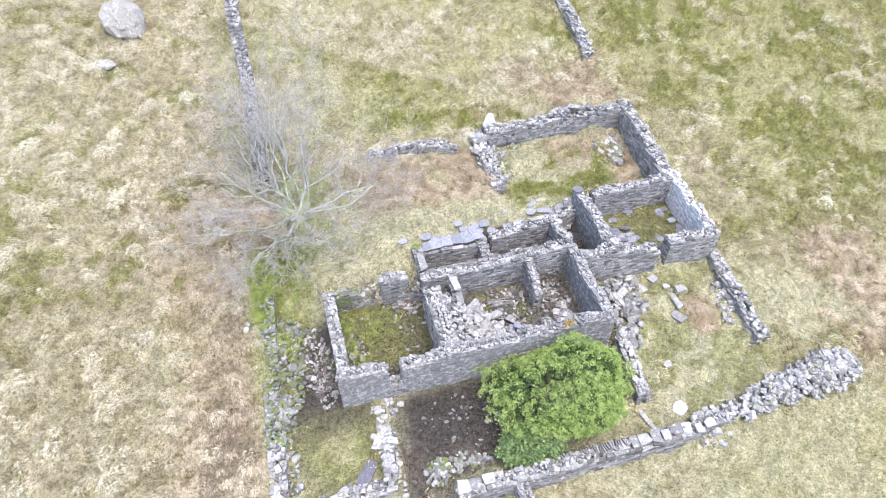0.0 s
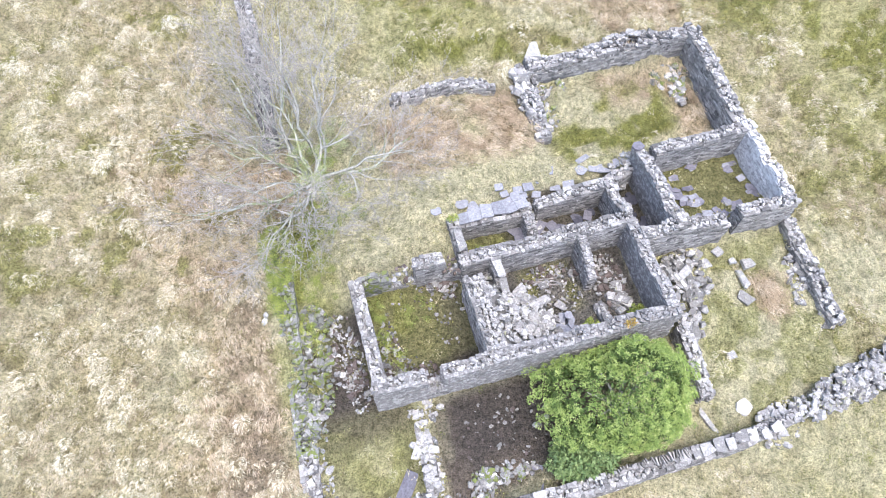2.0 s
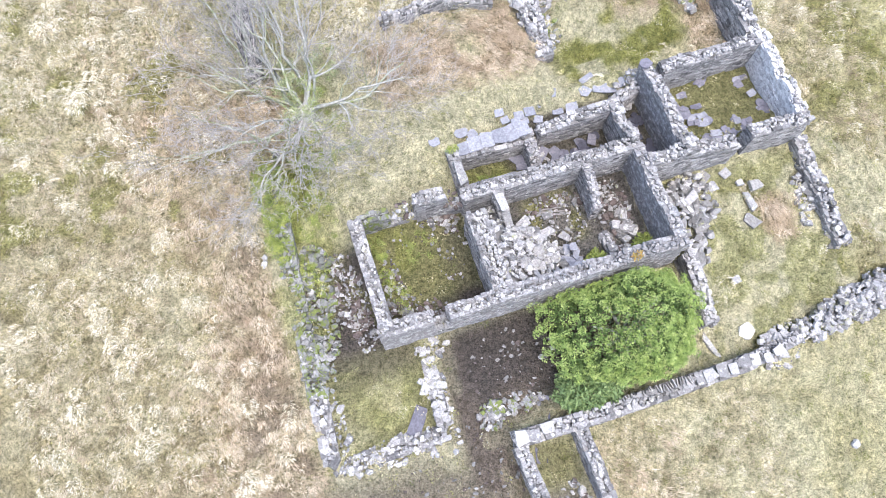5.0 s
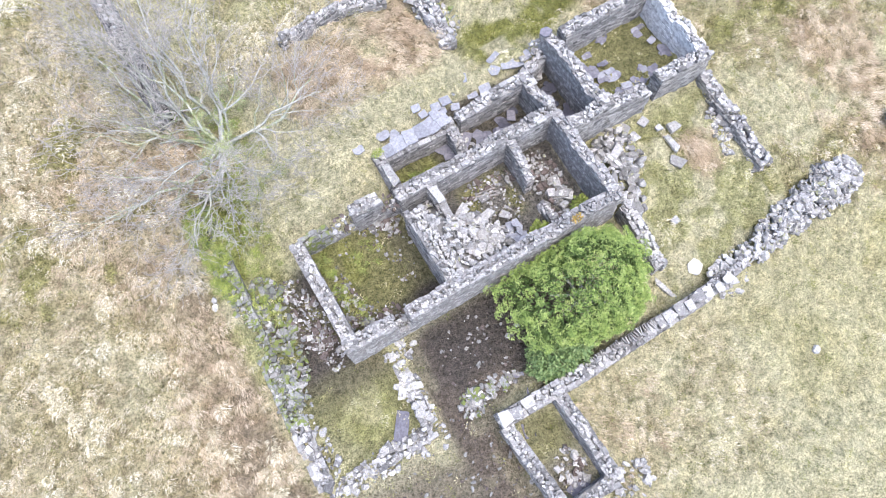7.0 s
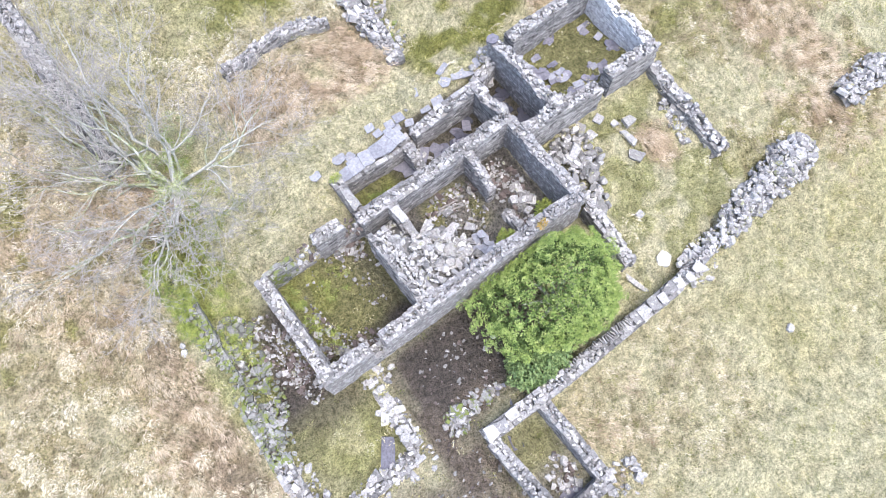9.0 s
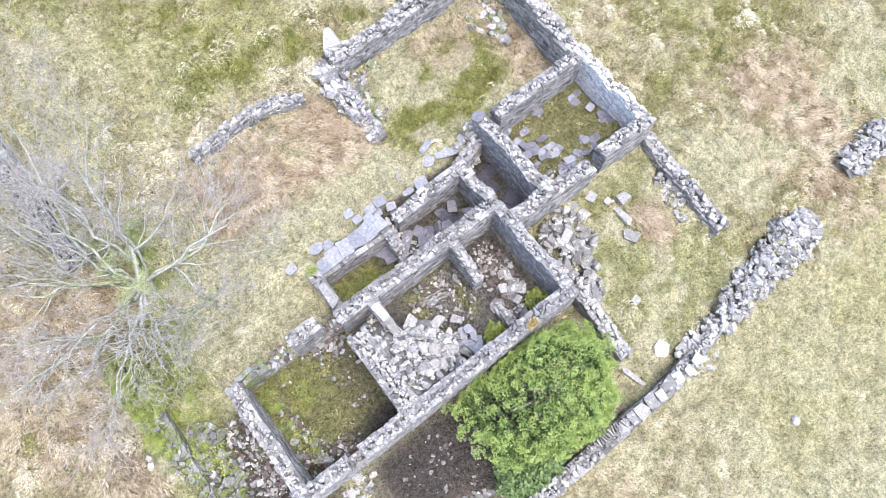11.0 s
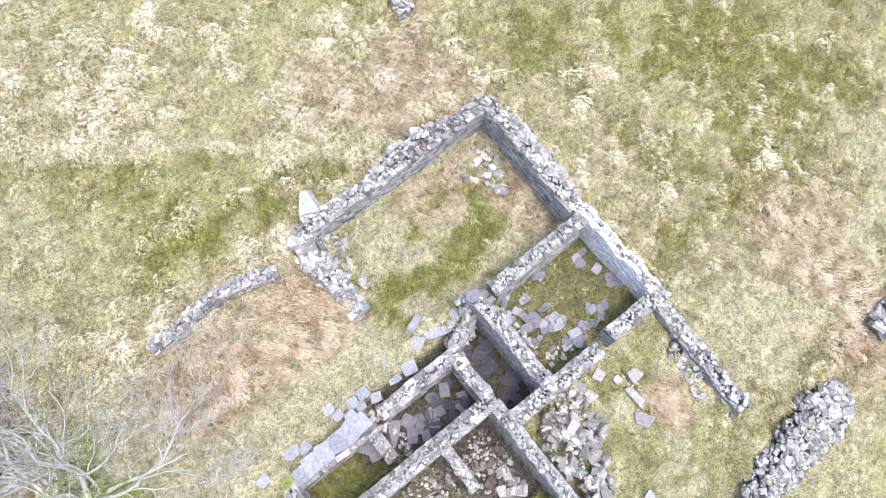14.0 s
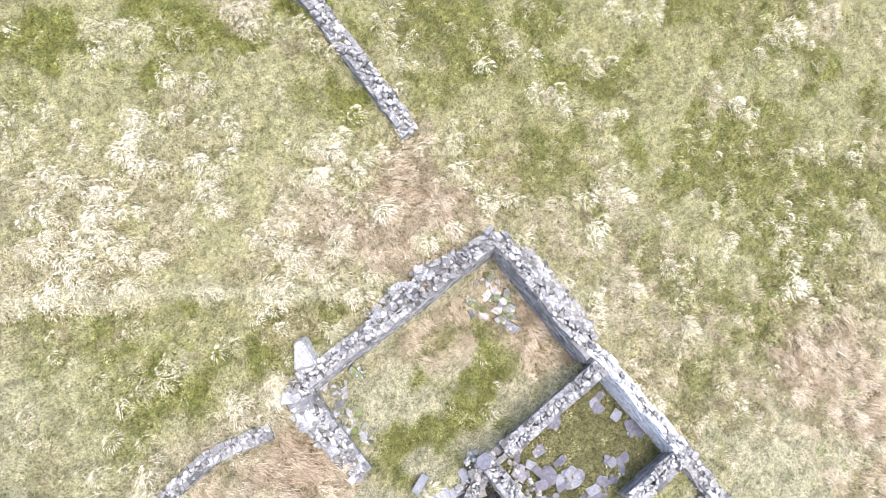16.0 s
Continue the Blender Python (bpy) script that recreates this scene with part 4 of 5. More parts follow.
rubble("rubble_scatter", "stones fallen inside the upper pen corner", [(19.2, 13.4, 1.0, 0.8), (19.4, 12.3, 0.6, 0.6)], 80, 0.34, [M_STONE, M_MOSSY])
rubble("rubble_scatter", "mossy stones along the inside of the pen wall", [(12.0, 13.0, 0.55, 1.3), (12.6, 14.0, 0.9, 0.3)], 90, 0.30, [M_MOSSY, M_STONE])
rubble("rubble_scatter", "stones spilled outside the upper pen wall", [(16.8, 15.35, 2.2, 0.35)], 110, 0.30, [M_STONE, M_PALE], lambda u, v: max(0, 0.75 - (v - 15.0) * 0.9))
rubble("rubble_bank", "bank of tumbled stone against the pen wall", [(21.25, 11.6, 0.45, 2.3)], 420, 0.25, [M_STONE, M_STONE, M_PALE], lambda u, v: max(0, 1.15 - (u - 20.8) * 1.1))
rubble("rubble_scatter", "big tumbled corner stones of the pen", [(11.3, 14.7, 0.75, 0.5), (10.6, 14.2, 0.35, 0.7), (10.7, 13.0, 0.3, 0.9)], 75, 0.42, [M_STONE, M_STONE], lambda u, v: max(0, 0.5 - 1.1 * abs(u - 10.9)))
rubble("rubble_scatter", "broken mossy stones spilling from the garden wall", [(-2.3, 2.6, 0.8, 2.3), (-2.9, 0.2, 0.6, 1.4), (-2.1, 4.6, 0.8, 0.8)], 520, 0.27, [M_MOSSY, M_LITTER_S, M_MOSSY])
rubble("rubble_scatter", "brown stony litter along the cottage end", [(-0.9, 2.8, 0.75, 2.0), (-0.7, 1.2, 0.5, 1.2)], 460, 0.19, [M_BROWN, M_BROWN, M_LITTER_S], singles=240, flat=0.45)
rubble("rubble_scatter", "pale stones tumbled along the low garden wall", [(-3.0, -2.5, 0.6, 1.6), (-1.0, -4.1, 2.2, 0.6), (0.9, -4.2, 1.1, 0.7), (-3.1, 0.2, 0.6, 1.2)], 330, 0.25, [M_PALE, M_STONE, M_PALE])
rubble("rubble_scatter", "stones fallen below the window of the cottage", [(1.8, -0.5, 0.75, 0.45), (1.5, -2.4, 0.55, 1.3)], 130, 0.27, [M_PALE, M_STONE])
rubble("rubble_scatter", "half-buried stones across the bare yard", [(4.4, -3.75, 1.5, 0.45), (3.4, -3.9, 0.6, 0.6)], 170, 0.24, [M_MOSSY, M_LITTER_S, M_STONE], singles=170)
rubble("rubble_scatter", "small stones strewn over bare earth", [(5.0, -2.2, 2.2, 1.6), (2.8, -6.6, 1.4, 2.2), (0.5, -6.0, 2.0, 1.2), (2.9, -4.3, 0.8, 0.6)], 240, 0.15, [M_LITTER_S, M_LITTER_S, M_BROWN], singles=240)
rubble("rubble_scatter", "stones fallen at the end of the garden wall", [(16.4, -5.0, 1.0, 0.8), (17.0, -4.4, 0.8, 0.5)], 140, 0.30, [M_PALE, M_STONE], lambda u, v: max(0, 0.35 - 0.5 * abs(v + 4.9)))


def bank(u, v):
    mid = -4.75 + 0.14 * (u - 17)
    wide = 0.55 + 0.10 * (u - 17)
    return 0.62 * max(0, 1 - ((v - mid) / wide) ** 2) * min(1, max(0.2, (u - 16.5) / 3)) * min(1, max(0, 25.7 - u))


rubble("rubble_bank", "collapsed drystone wall spread into a grey bank", [(18.2, -4.6, 1.0, 0.55), (19.6, -4.3, 1.1, 0.75), (20.8, -4.1, 1.0, 0.85)], 700, 0.23, [M_STONE, M_STONE, M_PALE], bank, 1.0)
rubble("rubble_bank", "broad end of the collapsed wall, heaped field stones", [(22.3, -3.95, 1.1, 1.0), (23.6, -3.8, 1.2, 1.1), (24.6, -3.7, 0.8, 0.8)], 800, 0.25, [M_STONE, M_STONE, M_PALE], bank, 1.0)
rubble("rubble_bank", "separate heap of grey field stones in brown grass", [(29.4, -2.9, 1.1, 0.8), (31.0, -2.8, 1.3, 0.9)], 420, 0.25, [M_STONE, M_STONE], lambda u, v: 0.6 * max(0, 1 - ((v + 2.9) / 1.1) ** 2))
rubble("rubble_scatter", "stones slipped from the tumbled downhill wall", [(20.6, 1.3, 0.6, 0.9), (21.2, -1.2, 0.55, 0.5), (20.3, 0.2, 0.35, 0.4)], 130, 0.32, [M_STONE, M_LITTER_S])
rubble("rubble_scatter", "stones lying inside the small fold", [(5.7, -8.2, 0.7, 0.9)], 90, 0.26, [M_STONE, M_PALE, M_BROWN])
rubble("rubble_scatter", "stones fallen outside the small fold", [(7.7, -9.9, 0.9, 0.8), (6.0, -10.2, 0.8, 0.5)], 80, 0.30, [M_PALE, M_STONE])
rubble("rubble_scatter", "rubble on the slate floor of the outhouse", [(15.7, 5.7, 0.45, 1.3), (16.6, 4.9, 0.8, 0.4), (15.6, 7.4, 0.4, 0.5)], 110, 0.22, [M_STONE, M_PALE])
rubble("rubble_scatter", "rubble in the lean-to doorway", [(9.3, 6.2, 0.35, 0.8), (9.3, 7.4, 0.5, 0.3)], 60, 0.24, [M_STONE, M_PALE])
rubble("rubble_scatter", "stones slipped behind the narrow room", [(13.8, 8.0, 0.8, 0.5), (14.6, 8.7, 0.5, 0.4)], 90, 0.28, [M_STONE, M_PALE], lambda u, v: 0.3)
rubble("rubble_scatter", "reddish stones in the broken back doorway", [(4.6, 5.2, 0.5, 0.35), (2.35, 5.3, 0.5, 0.3)], 50, 0.22, [M_BROWN, M_STONE], lambda u, v: 0.9, earth=False)

rubble("rubble_scatter", "small dark slaty debris on the inner room floor", [(9.6, 3.6, 1.9, 1.0), (11.6, 3.6, 0.9, 1.1), (8.9, 2.6, 0.9, 0.8)], 300, 0.15, [M_BROWN, M_LITTER_S], singles=50, flat=0.4, tumble=0.25)
rubble("rubble_scatter", "small broken stones on the mossy room floor", [(3.9, 3.4, 0.8, 1.6), (1.6, 1.2, 1.1, 0.7), (2.4, 4.6, 1.4, 0.5), (1.0, 3.2, 0.5, 1.4)], 220, 0.14, [M_BROWN, M_LITTER_S], singles=60, flat=0.45, tumble=0.25)
rubble("rubble_scatter", "white-topped stones among moss by the garden wall", [(-2.7, 2.0, 0.7, 2.6), (-2.2, 4.4, 0.7, 1.0)], 50, 0.28, [M_PALE, M_MOSSY], singles=90)

# ---- slates and slabs lying about ----
for u, v, s in ((5.75, 7.30, .62), (6.3, 7.40, .78), (6.92, 7.42, .74), (7.5, 7.44, .80), (8.1, 7.46, .82), (8.62, 7.48, .74), (8.45, 7.85, .55)):
    loose("slate", u, v, (s * 0.86, s * 1.0, 0.035), M_TILE, "blue-grey roofing slate laid on the lean-to wall", "slate", "slates on the lean-to", 0.05, 0, 1.88 + rng.uniform(0, 0.05), rng.uniform(-14, 14), True, 100 + int(u * 10) % 8)
for u, v, s in ((7.9, 8.65, .5), (8.06, 8.25, .5), (8.75, 8.3, .55), (8.95, 8.05, .5), (9.3, 8.35, .6), (10.02, 8.65, .7), (10.5, 9.0, .68), (10.6, 8.1, .6), (11.3, 8.05, .72), (12.6, 9.2, .9), (12.15, 8.6, .75), (12.9, 8.65, .85), (13.3, 8.5, .8), (13.9, 8.6, .7), (5.95, 8.2, .7), (6.4, 8.05, .55), (9.6, 7.95, .5), (10.9, 11.0, .5), (4.6, 8.0, .6)):
    loose("slate", u, v, (s * 0.88, s * 0.8, 0.04), M_TILE, "blue-grey slate lying flat in the grass", "slate", "slates in the grass", 0.05, -1.6, None, rng.uniform(-25, 25), True)
for u, v, ru, rv, n in ((16.9, 6.2, 0.8, 0.55, 13), (18.7, 5.25, 0.75, 0.35, 11), (20.35, 5.9, 0.22, 0.7, 8), (19.9, 7.3, 0.35, 0.3, 4), (18.3, 7.9, 0.5, 0.15, 4), (16.0, 6.6, 0.5, 0.9, 9), (17.5, 4.9, 0.6, 0.25, 6), (16.3, 7.7, 0.7, 0.3, 4)):
    for i in range(int(n * 1.5)):
        loose("slate", u + ru * rng.uniform(-1, 1), v + rv * rng.uniform(-1, 1), (rng.uniform(.24, .56), rng.uniform(.2, .46), 0.03), M_SLATE if i % 4 else M_TILE, "lilac-grey floor slate in a mossy room", "slate", "slates on the outhouse floor", 0.03, -0.9 - 0.15 * i, None, rng.uniform(-30, 30), True)
for i in range(24):
    loose("slate", rng.uniform(9.8, 12.4), rng.uniform(5.55, 6.9), (rng.uniform(.4, .75), rng.uniform(.3, .55), 0.03), M_SLATE if i % 2 else M_DARK_SLATE, "slate lying on the dark lean-to floor", "slate", "slates on the lean-to floor", 0.10, -0.5, None, None, True)
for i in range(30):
    loose("floor_slab", rng.uniform(13.4, 14.6), rng.uniform(4.5, 7.6), (rng.uniform(.3, .6), rng.uniform(.25, .5), 0.04), M_DARK_SLATE, "dark wet slate flag on the narrow room floor", "slab", "flags of the narrow room", 0.04, -0.8, None, None, True)
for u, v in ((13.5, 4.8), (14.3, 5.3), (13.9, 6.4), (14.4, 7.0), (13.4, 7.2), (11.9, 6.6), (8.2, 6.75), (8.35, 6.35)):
    loose("floor_slab", u, v, (rng.uniform(.5, .8), rng.uniform(.4, .6), 0.04), M_DARK_SLATE if u > 12 else M_SLATE, "dark slab dropped on the damp floor", "slab", "loose slabs indoors", 0.08, -2.0, None, None, True)
for i in range(12):
    loose("slate", 8.35 + rng.uniform(-0.5, 0.7), 1.15 + rng.uniform(-0.4, 0.6), (rng.uniform(.35, .7), rng.uniform(.28, .5), 0.05), M_TILE, "thin grey slab slipped onto the rubble", "slate", "slabs on the rubble", 0.25, -0.5, 0.72 + 0.04 * i, None, True)
for u, v, z, a, b_, tn in ((7.45, 2.55, 1.25, .95, .5, -35), (7.2, 3.35, 1.2, .75, .5, 20), (7.85, 1.95, 1.05, .8, .55, 50), (8.15, 2.75, .85, .8, .5, 10), (6.5, 2.2, 1.75, .7, .5, 70), (6.6, 1.4, 1.75, .7, .5, 15), (8.9, 2.4, .68, .6, .4, -50), (7.1, 1.2, 1.5, .8, .5, -15), (6.9, 2.9, 1.45, .7, .45, 85)):
    loose("stone_slab", u, v, (a * 0.88, b_ * 0.85, 0.15), M_PALE, "large tilted slab lying on the fallen gable", "slab", "slabs on the fallen gable", 0.3, 0, z, tn, square=True)
for u, v, z, a, b_, tn in ((14.2, 2.6, .85, .8, .45, 20), (14.7, 1.9, .7, .75, .5, -40), (15.3, 2.7, .45, .8, .55, 60), (15.0, 1.0, .5, .8, .4, 10), (15.9, 3.0, .3, .75, .5, 30), (16.4, 2.8, .22, .8, .55, 5), (14.4, -0.3, .4, .7, .45, 70)):
    loose("stone_slab", u, v, (a * 0.85, b_ * 0.85, 0.13), M_STONE if b_ > 0.45 else M_LITTER_S, "large grey slab lying on the tumbled blocks", "slab", "slabs by the cross wall", 0.25, 0, z - 0.05, tn, square=True)
for u, v, s, tn in ((9.3, 6.5, (1.1, .45, .06), 40), (9.9, 6.1, (.9, .4, .06), 60), (5.6, -4.2, (1.0, .55, .05), 70), (0.35, -3.2, (1.35, .6, .06), 55), (4.9, -6.0, (.7, .5, .06), 80), (5.5, -9.0, (.9, .7, .05), 20)):
    loose("stone_slab", u, v, s, M_SLATE, "long bluish slab lying on bare ground", "slab", "", 0.1, -0.4, None, tn, True, 100 + int(u * 7) % 8)
for u, v, s, tn in ((17.95, 1.64, (.35, .95, .14), 5), (17.6, 0.75, (.55, .75, .2), 30), (18.5, 2.3, (.6, .5, .2), 0), (17.3, 3.2, (.5, .45, .15), 20), (17.8, 2.6, (.35, .3, .15), 0), (15.84, -1.57, (.42, .38, .12), 0), (16.2, 3.3, (.7, .5, .12), 40), (15.4, 3.6, (.8, .5, .1), 20)):
    loose("pale_block", u, v, s, M_LITTER_S if s[0] > 0.5 else M_PALE, "pale squared stone lying in the grass", "stone", "stones by the outhouse", 0.1, 0.2, None, tn, square=True)
loose("white_slab", 15.3, -3.84, (0.8, 0.72, 0.14), M_WHITE, "single white-lichened slab beside the garden wall", "slab", "", 0.05, -0.6, None, 20, True, 1)
for u, dz, a, b_ in ((11.6, .33, .50, .56), (12.1, .32, .44, .60), (12.6, .31, .56, .58), (13.15, .30, .50, .62), (13.65, .29, .46, .58), (14.2, .27, .58, .60), (14.75, .22, .50, .52), (4.15, .50, .55, .6), (4.7, .49, .6, .56), (5.3, .48, .5, .5), (15.4, .05, .5, .5), (16.0, -.02, .55, .45)):
    loose("coping_stone", u + rng.uniform(-0.08, 0.08), -5.1 + rng.uniform(-0.08, 0.08), (a * rng.uniform(0.75, 1.25), b_ * rng.uniform(0.8, 1.0), 0.13), M_STONE, "large flat pale coping stone on the garden wall", "stone", "coping stones", 0.08, 0, dz, rng.uniform(-12, 12), square=True)
for i in range(26):
    u = 8.6 + 0.125 * i
    loose("upright_slate", u, -5.0 + rng.uniform(-0.05, 0.05), (0.05, rng.uniform(.28, .42), rng.uniform(.22, .3)), M_STONE if i % 3 else M_LITTER_S, "thin slate set on edge along the garden wall", "slate", "slates set on edge", 0.15, 0, 0.27, rng.uniform(-15, 15), square=True)
loose("gate_stone", 13.5, -3.95, (0.24, 1.2, 0.2), M_PALE, "long narrow fallen gate stone", "stone", "", 0.05, 0.2, None, 12, square=True)
loose("lintel_slab", 5.22, 6.1, (0.40, 1.15, 0.12), M_PALE, "long white slab on the lean-to end wall", "slab", "", 0.03, -0.4, 2.04, 0, square=True)
loose("lintel_slab", 6.45, 4.2, (0.40, 0.85, 0.14), M_PALE, "pale flat lintel stone on the wall stub", "slab", "", 0.05, 0, 2.2, 4, square=True)
loose("lintel_slab", 6.5, 3.5, (0.38, 0.75, 0.14), M_PALE, "pale flat lintel stone on the wall stub", "slab", "", 0.2, 0, 1.82, -5, square=True)
loose("wall_slab", 14.85, 8.55, (0.6, 0.5, 0.08), M_SLATE, "flat slate capping the end of the tall wall", "slab", "", 0.05, 0, 2.68, 0, True)


def pointed_slab(u, v, wide, long, tall, turn, label):
    x, y = xy(u, v)
    bm = bmesh.new()
    bmesh.ops.create_cube(bm, size=1)
    for p in bm.verts:
        if p.co.y > 0:
            p.co.x *= 0.35
        if p.co.z > 0:
            p.co.x, p.co.y = p.co.x * 0.7, p.co.y * 0.8 - 0.05
            p.co.z += 0.25 * p.co.x
    bmesh.ops.scale(bm, vec=(wide, long, tall), verts=bm.verts)
    bmesh.ops.bevel(bm, geom=list(bm.edges), offset=0.05, segments=2, affect="EDGES")
    me = bpy.data.meshes.new("corner_slab")
    bm.to_mesh(me)
    bm.free()
    me.materials.append(M_PALE)
    ob = new("corner_slab", me)
    ob.matrix_basis = pose(x, y, gz(x, y) + tall * 0.4, 10, -6, turn)
    tagged(ob, label, "stone")


pointed_slab(12.0, 15.75, 1.25, 1.25, 0.75, -6, "large pale pointed slab at the pen corner")
for u, v, s in ((11.3, 2.25, (.45, .35, .3)), (11.7, 1.95, (.75, .34, .3)), (11.85, 2.6, (.5, .3, .2)), (11.5, 1.5, (.4, .3, .25))):
    loose("block", u, v, s, M_STONE, "smooth grey block lying in the inner room", "stone", "blocks in the inner room", 0.1, 0.1, square=True)
for u, v, s in ((-1.54, 5.02, .3), (-4.0, 4.9, .4), (-3.9, 5.2, .3), (18.0, -9.6, .42), (-6.9, -4.8, .3), (-5.2, -3.3, .22), (-4.8, -5.6, .22), (6.2, -2.2, .3), (5.0, -1.8, .22), (6.8, -2.0, .25), (23.0, 9.0, .3)):
    loose("field_stone", u, v, (s * 1.2, s, s * 0.7), M_PALE, "small pale stone alone in the grass", "stone", "lone field stones", 0.2, 0.2)


M_BOULDER = stone_material("boulder_stone", False, [(0.33, 0.31, 0.285), (0.35, 0.33, 0.30)], lichen=(0.50, 0.475, 0.43), amount=0.55)


def boulder(x, y, s, tall, label, seed):
    r = np.random.default_rng(seed)
    bm = bmesh.new()
    bmesh.ops.create_icosphere(bm, subdivisions=4, radius=1)
    dirs = [Vector(r.normal(size=3)).normalized() for _ in range(16)]
    cut = list(r.uniform(0.62, 0.92, 16))
    for v in bm.verts:
        n = v.co.normalized()
        d = min([c / n.dot(k) for k, c in zip(dirs, cut) if n.dot(k) > 0.05] + [1.1])
        n2 = n * d * (1 + 0.09 * noise.fractal(n * 4, 0.8, 2, 5))
        taper = 1 - 0.42 * max(0.0, n2.z)
        v.co = Vector((n2.x * s * taper, n2.y * s * 0.85 * taper, n2.z * s * tall))
    me = bpy.data.meshes.new("boulder")
    bm.to_mesh(me)
    bm.free()
    me.materials.append(M_BOULDER)
    ob = new("boulder", me)
    ob.matrix_basis = pose(x, y, gz(x, y) + s * tall * 0.35, 0, 0, 25)
    tagged(ob, label, "boulder")


boulder(-20.9, 39.3, 1.75, 1.0, "huge pale grey boulder resting in straw grass", 3)
boulder(-21.3, 35.7, 0.75, 0.5, "low grey boulder half sunk in straw grass", 8)

# ---- planks ----
for u, v, ln, a in ((8.75, 3.75, 1.25, -14), (8.7, 3.62, 1.1, -18), (8.85, 3.88, 0.9, -9)):
    x, y = xy(u, v)
    bm = bmesh.new()
    bmesh.ops.create_cube(bm, size=1)
    bmesh.ops.scale(bm, vec=(ln, 0.07, 0.05), verts=bm.verts)
    bmesh.ops.bevel(bm, geom=list(bm.edges), offset=0.01, segments=1, affect="EDGES")
    me = bpy.data.meshes.new("timber")
    bm.to_mesh(me)
    bm.free()
    me.materials.append(M_WOOD)
    ob = new("timber", me)
    ob.matrix_basis = pose(x, y, gz(x, y) + 0.10, 3, -3, 15.2 + a)
    tagged(ob, "thin weathered roof timber lying on the floor", "timber", "fallen timbers")


# ---- plants ----
class Mesher:
    def __init__(self):
        self.v, self.f = [], []

    def tube(self, pts, radii, sides=5):
        """A bent tapering tube through pts."""
        rings = []
        for i, p in enumerate(pts):
            d = (pts[min(i + 1, len(pts) - 1)] - pts[max(i - 1, 0)]).normalized()
            s = d.orthogonal().normalized()
            w = d.cross(s)
            b0 = len(self.v)
            for k in range(sides):
                a = 2 * math.pi * k / sides
                self.v.append(tuple(p + (s * math.cos(a) + w * math.sin(a)) * radii[i]))
            rings.append(b0)
        for b0, b1 in zip(rings, rings[1:]):
            for k in range(sides):
                k2 = (k + 1) % sides
                self.f.append((b0 + k, b0 + k2, b1 + k2, b1 + k))
        self.f.append(tuple(rings[-1] + k for k in range(sides)))

    def mesh(self, name, mat, smooth=True):
        return mesh_from(name, self.v, self.f, mat, smooth)


def leaves(centres, normals, per, leaf, clump, mat, name, seed, out=0.6):
    """Clumps of small folded leaves round the given centres; one mesh."""
    r = np.random.default_rng(seed)
    C, N = np.repeat(np.array(centres), per, axis=0), np.repeat(np.array(normals), per, axis=0)
    m = len(C)
    d = r.normal(size=(m, 3))
    d /= np.linalg.norm(d, axis=1)[:, None]
    d = d + N * out
    d /= np.linalg.norm(d, axis=1)[:, None]
    rad = clump * r.uniform(0.45, 1.0, (m, 1))
    P = C + d * rad
    ax = d + 0.9 * r.normal(size=(m, 3))
    ax /= np.linalg.norm(ax, axis=1)[:, None]
    sd = np.cross(ax, d + 0.2 * r.normal(size=(m, 3)))
    sd /= np.linalg.norm(sd, axis=1)[:, None] + 1e-6
    ln = leaf * r.uniform(0.7, 1.3, (m, 1))
    nn = np.cross(sd, ax)
    V = np.stack([P, P + ax * ln * 0.5 + sd * ln * 0.27 + nn * ln * 0.06, P + ax * ln, P + ax * ln * 0.5 - sd * ln * 0.27 + nn * ln * 0.06], 1).reshape(-1, 3)
    b0 = np.arange(m) * 4
    F = np.concatenate([np.stack([b0, b0 + 1, b0 + 2], 1), np.stack([b0, b0 + 2, b0 + 3], 1)])
    return mesh_from(name, V, F, mat)


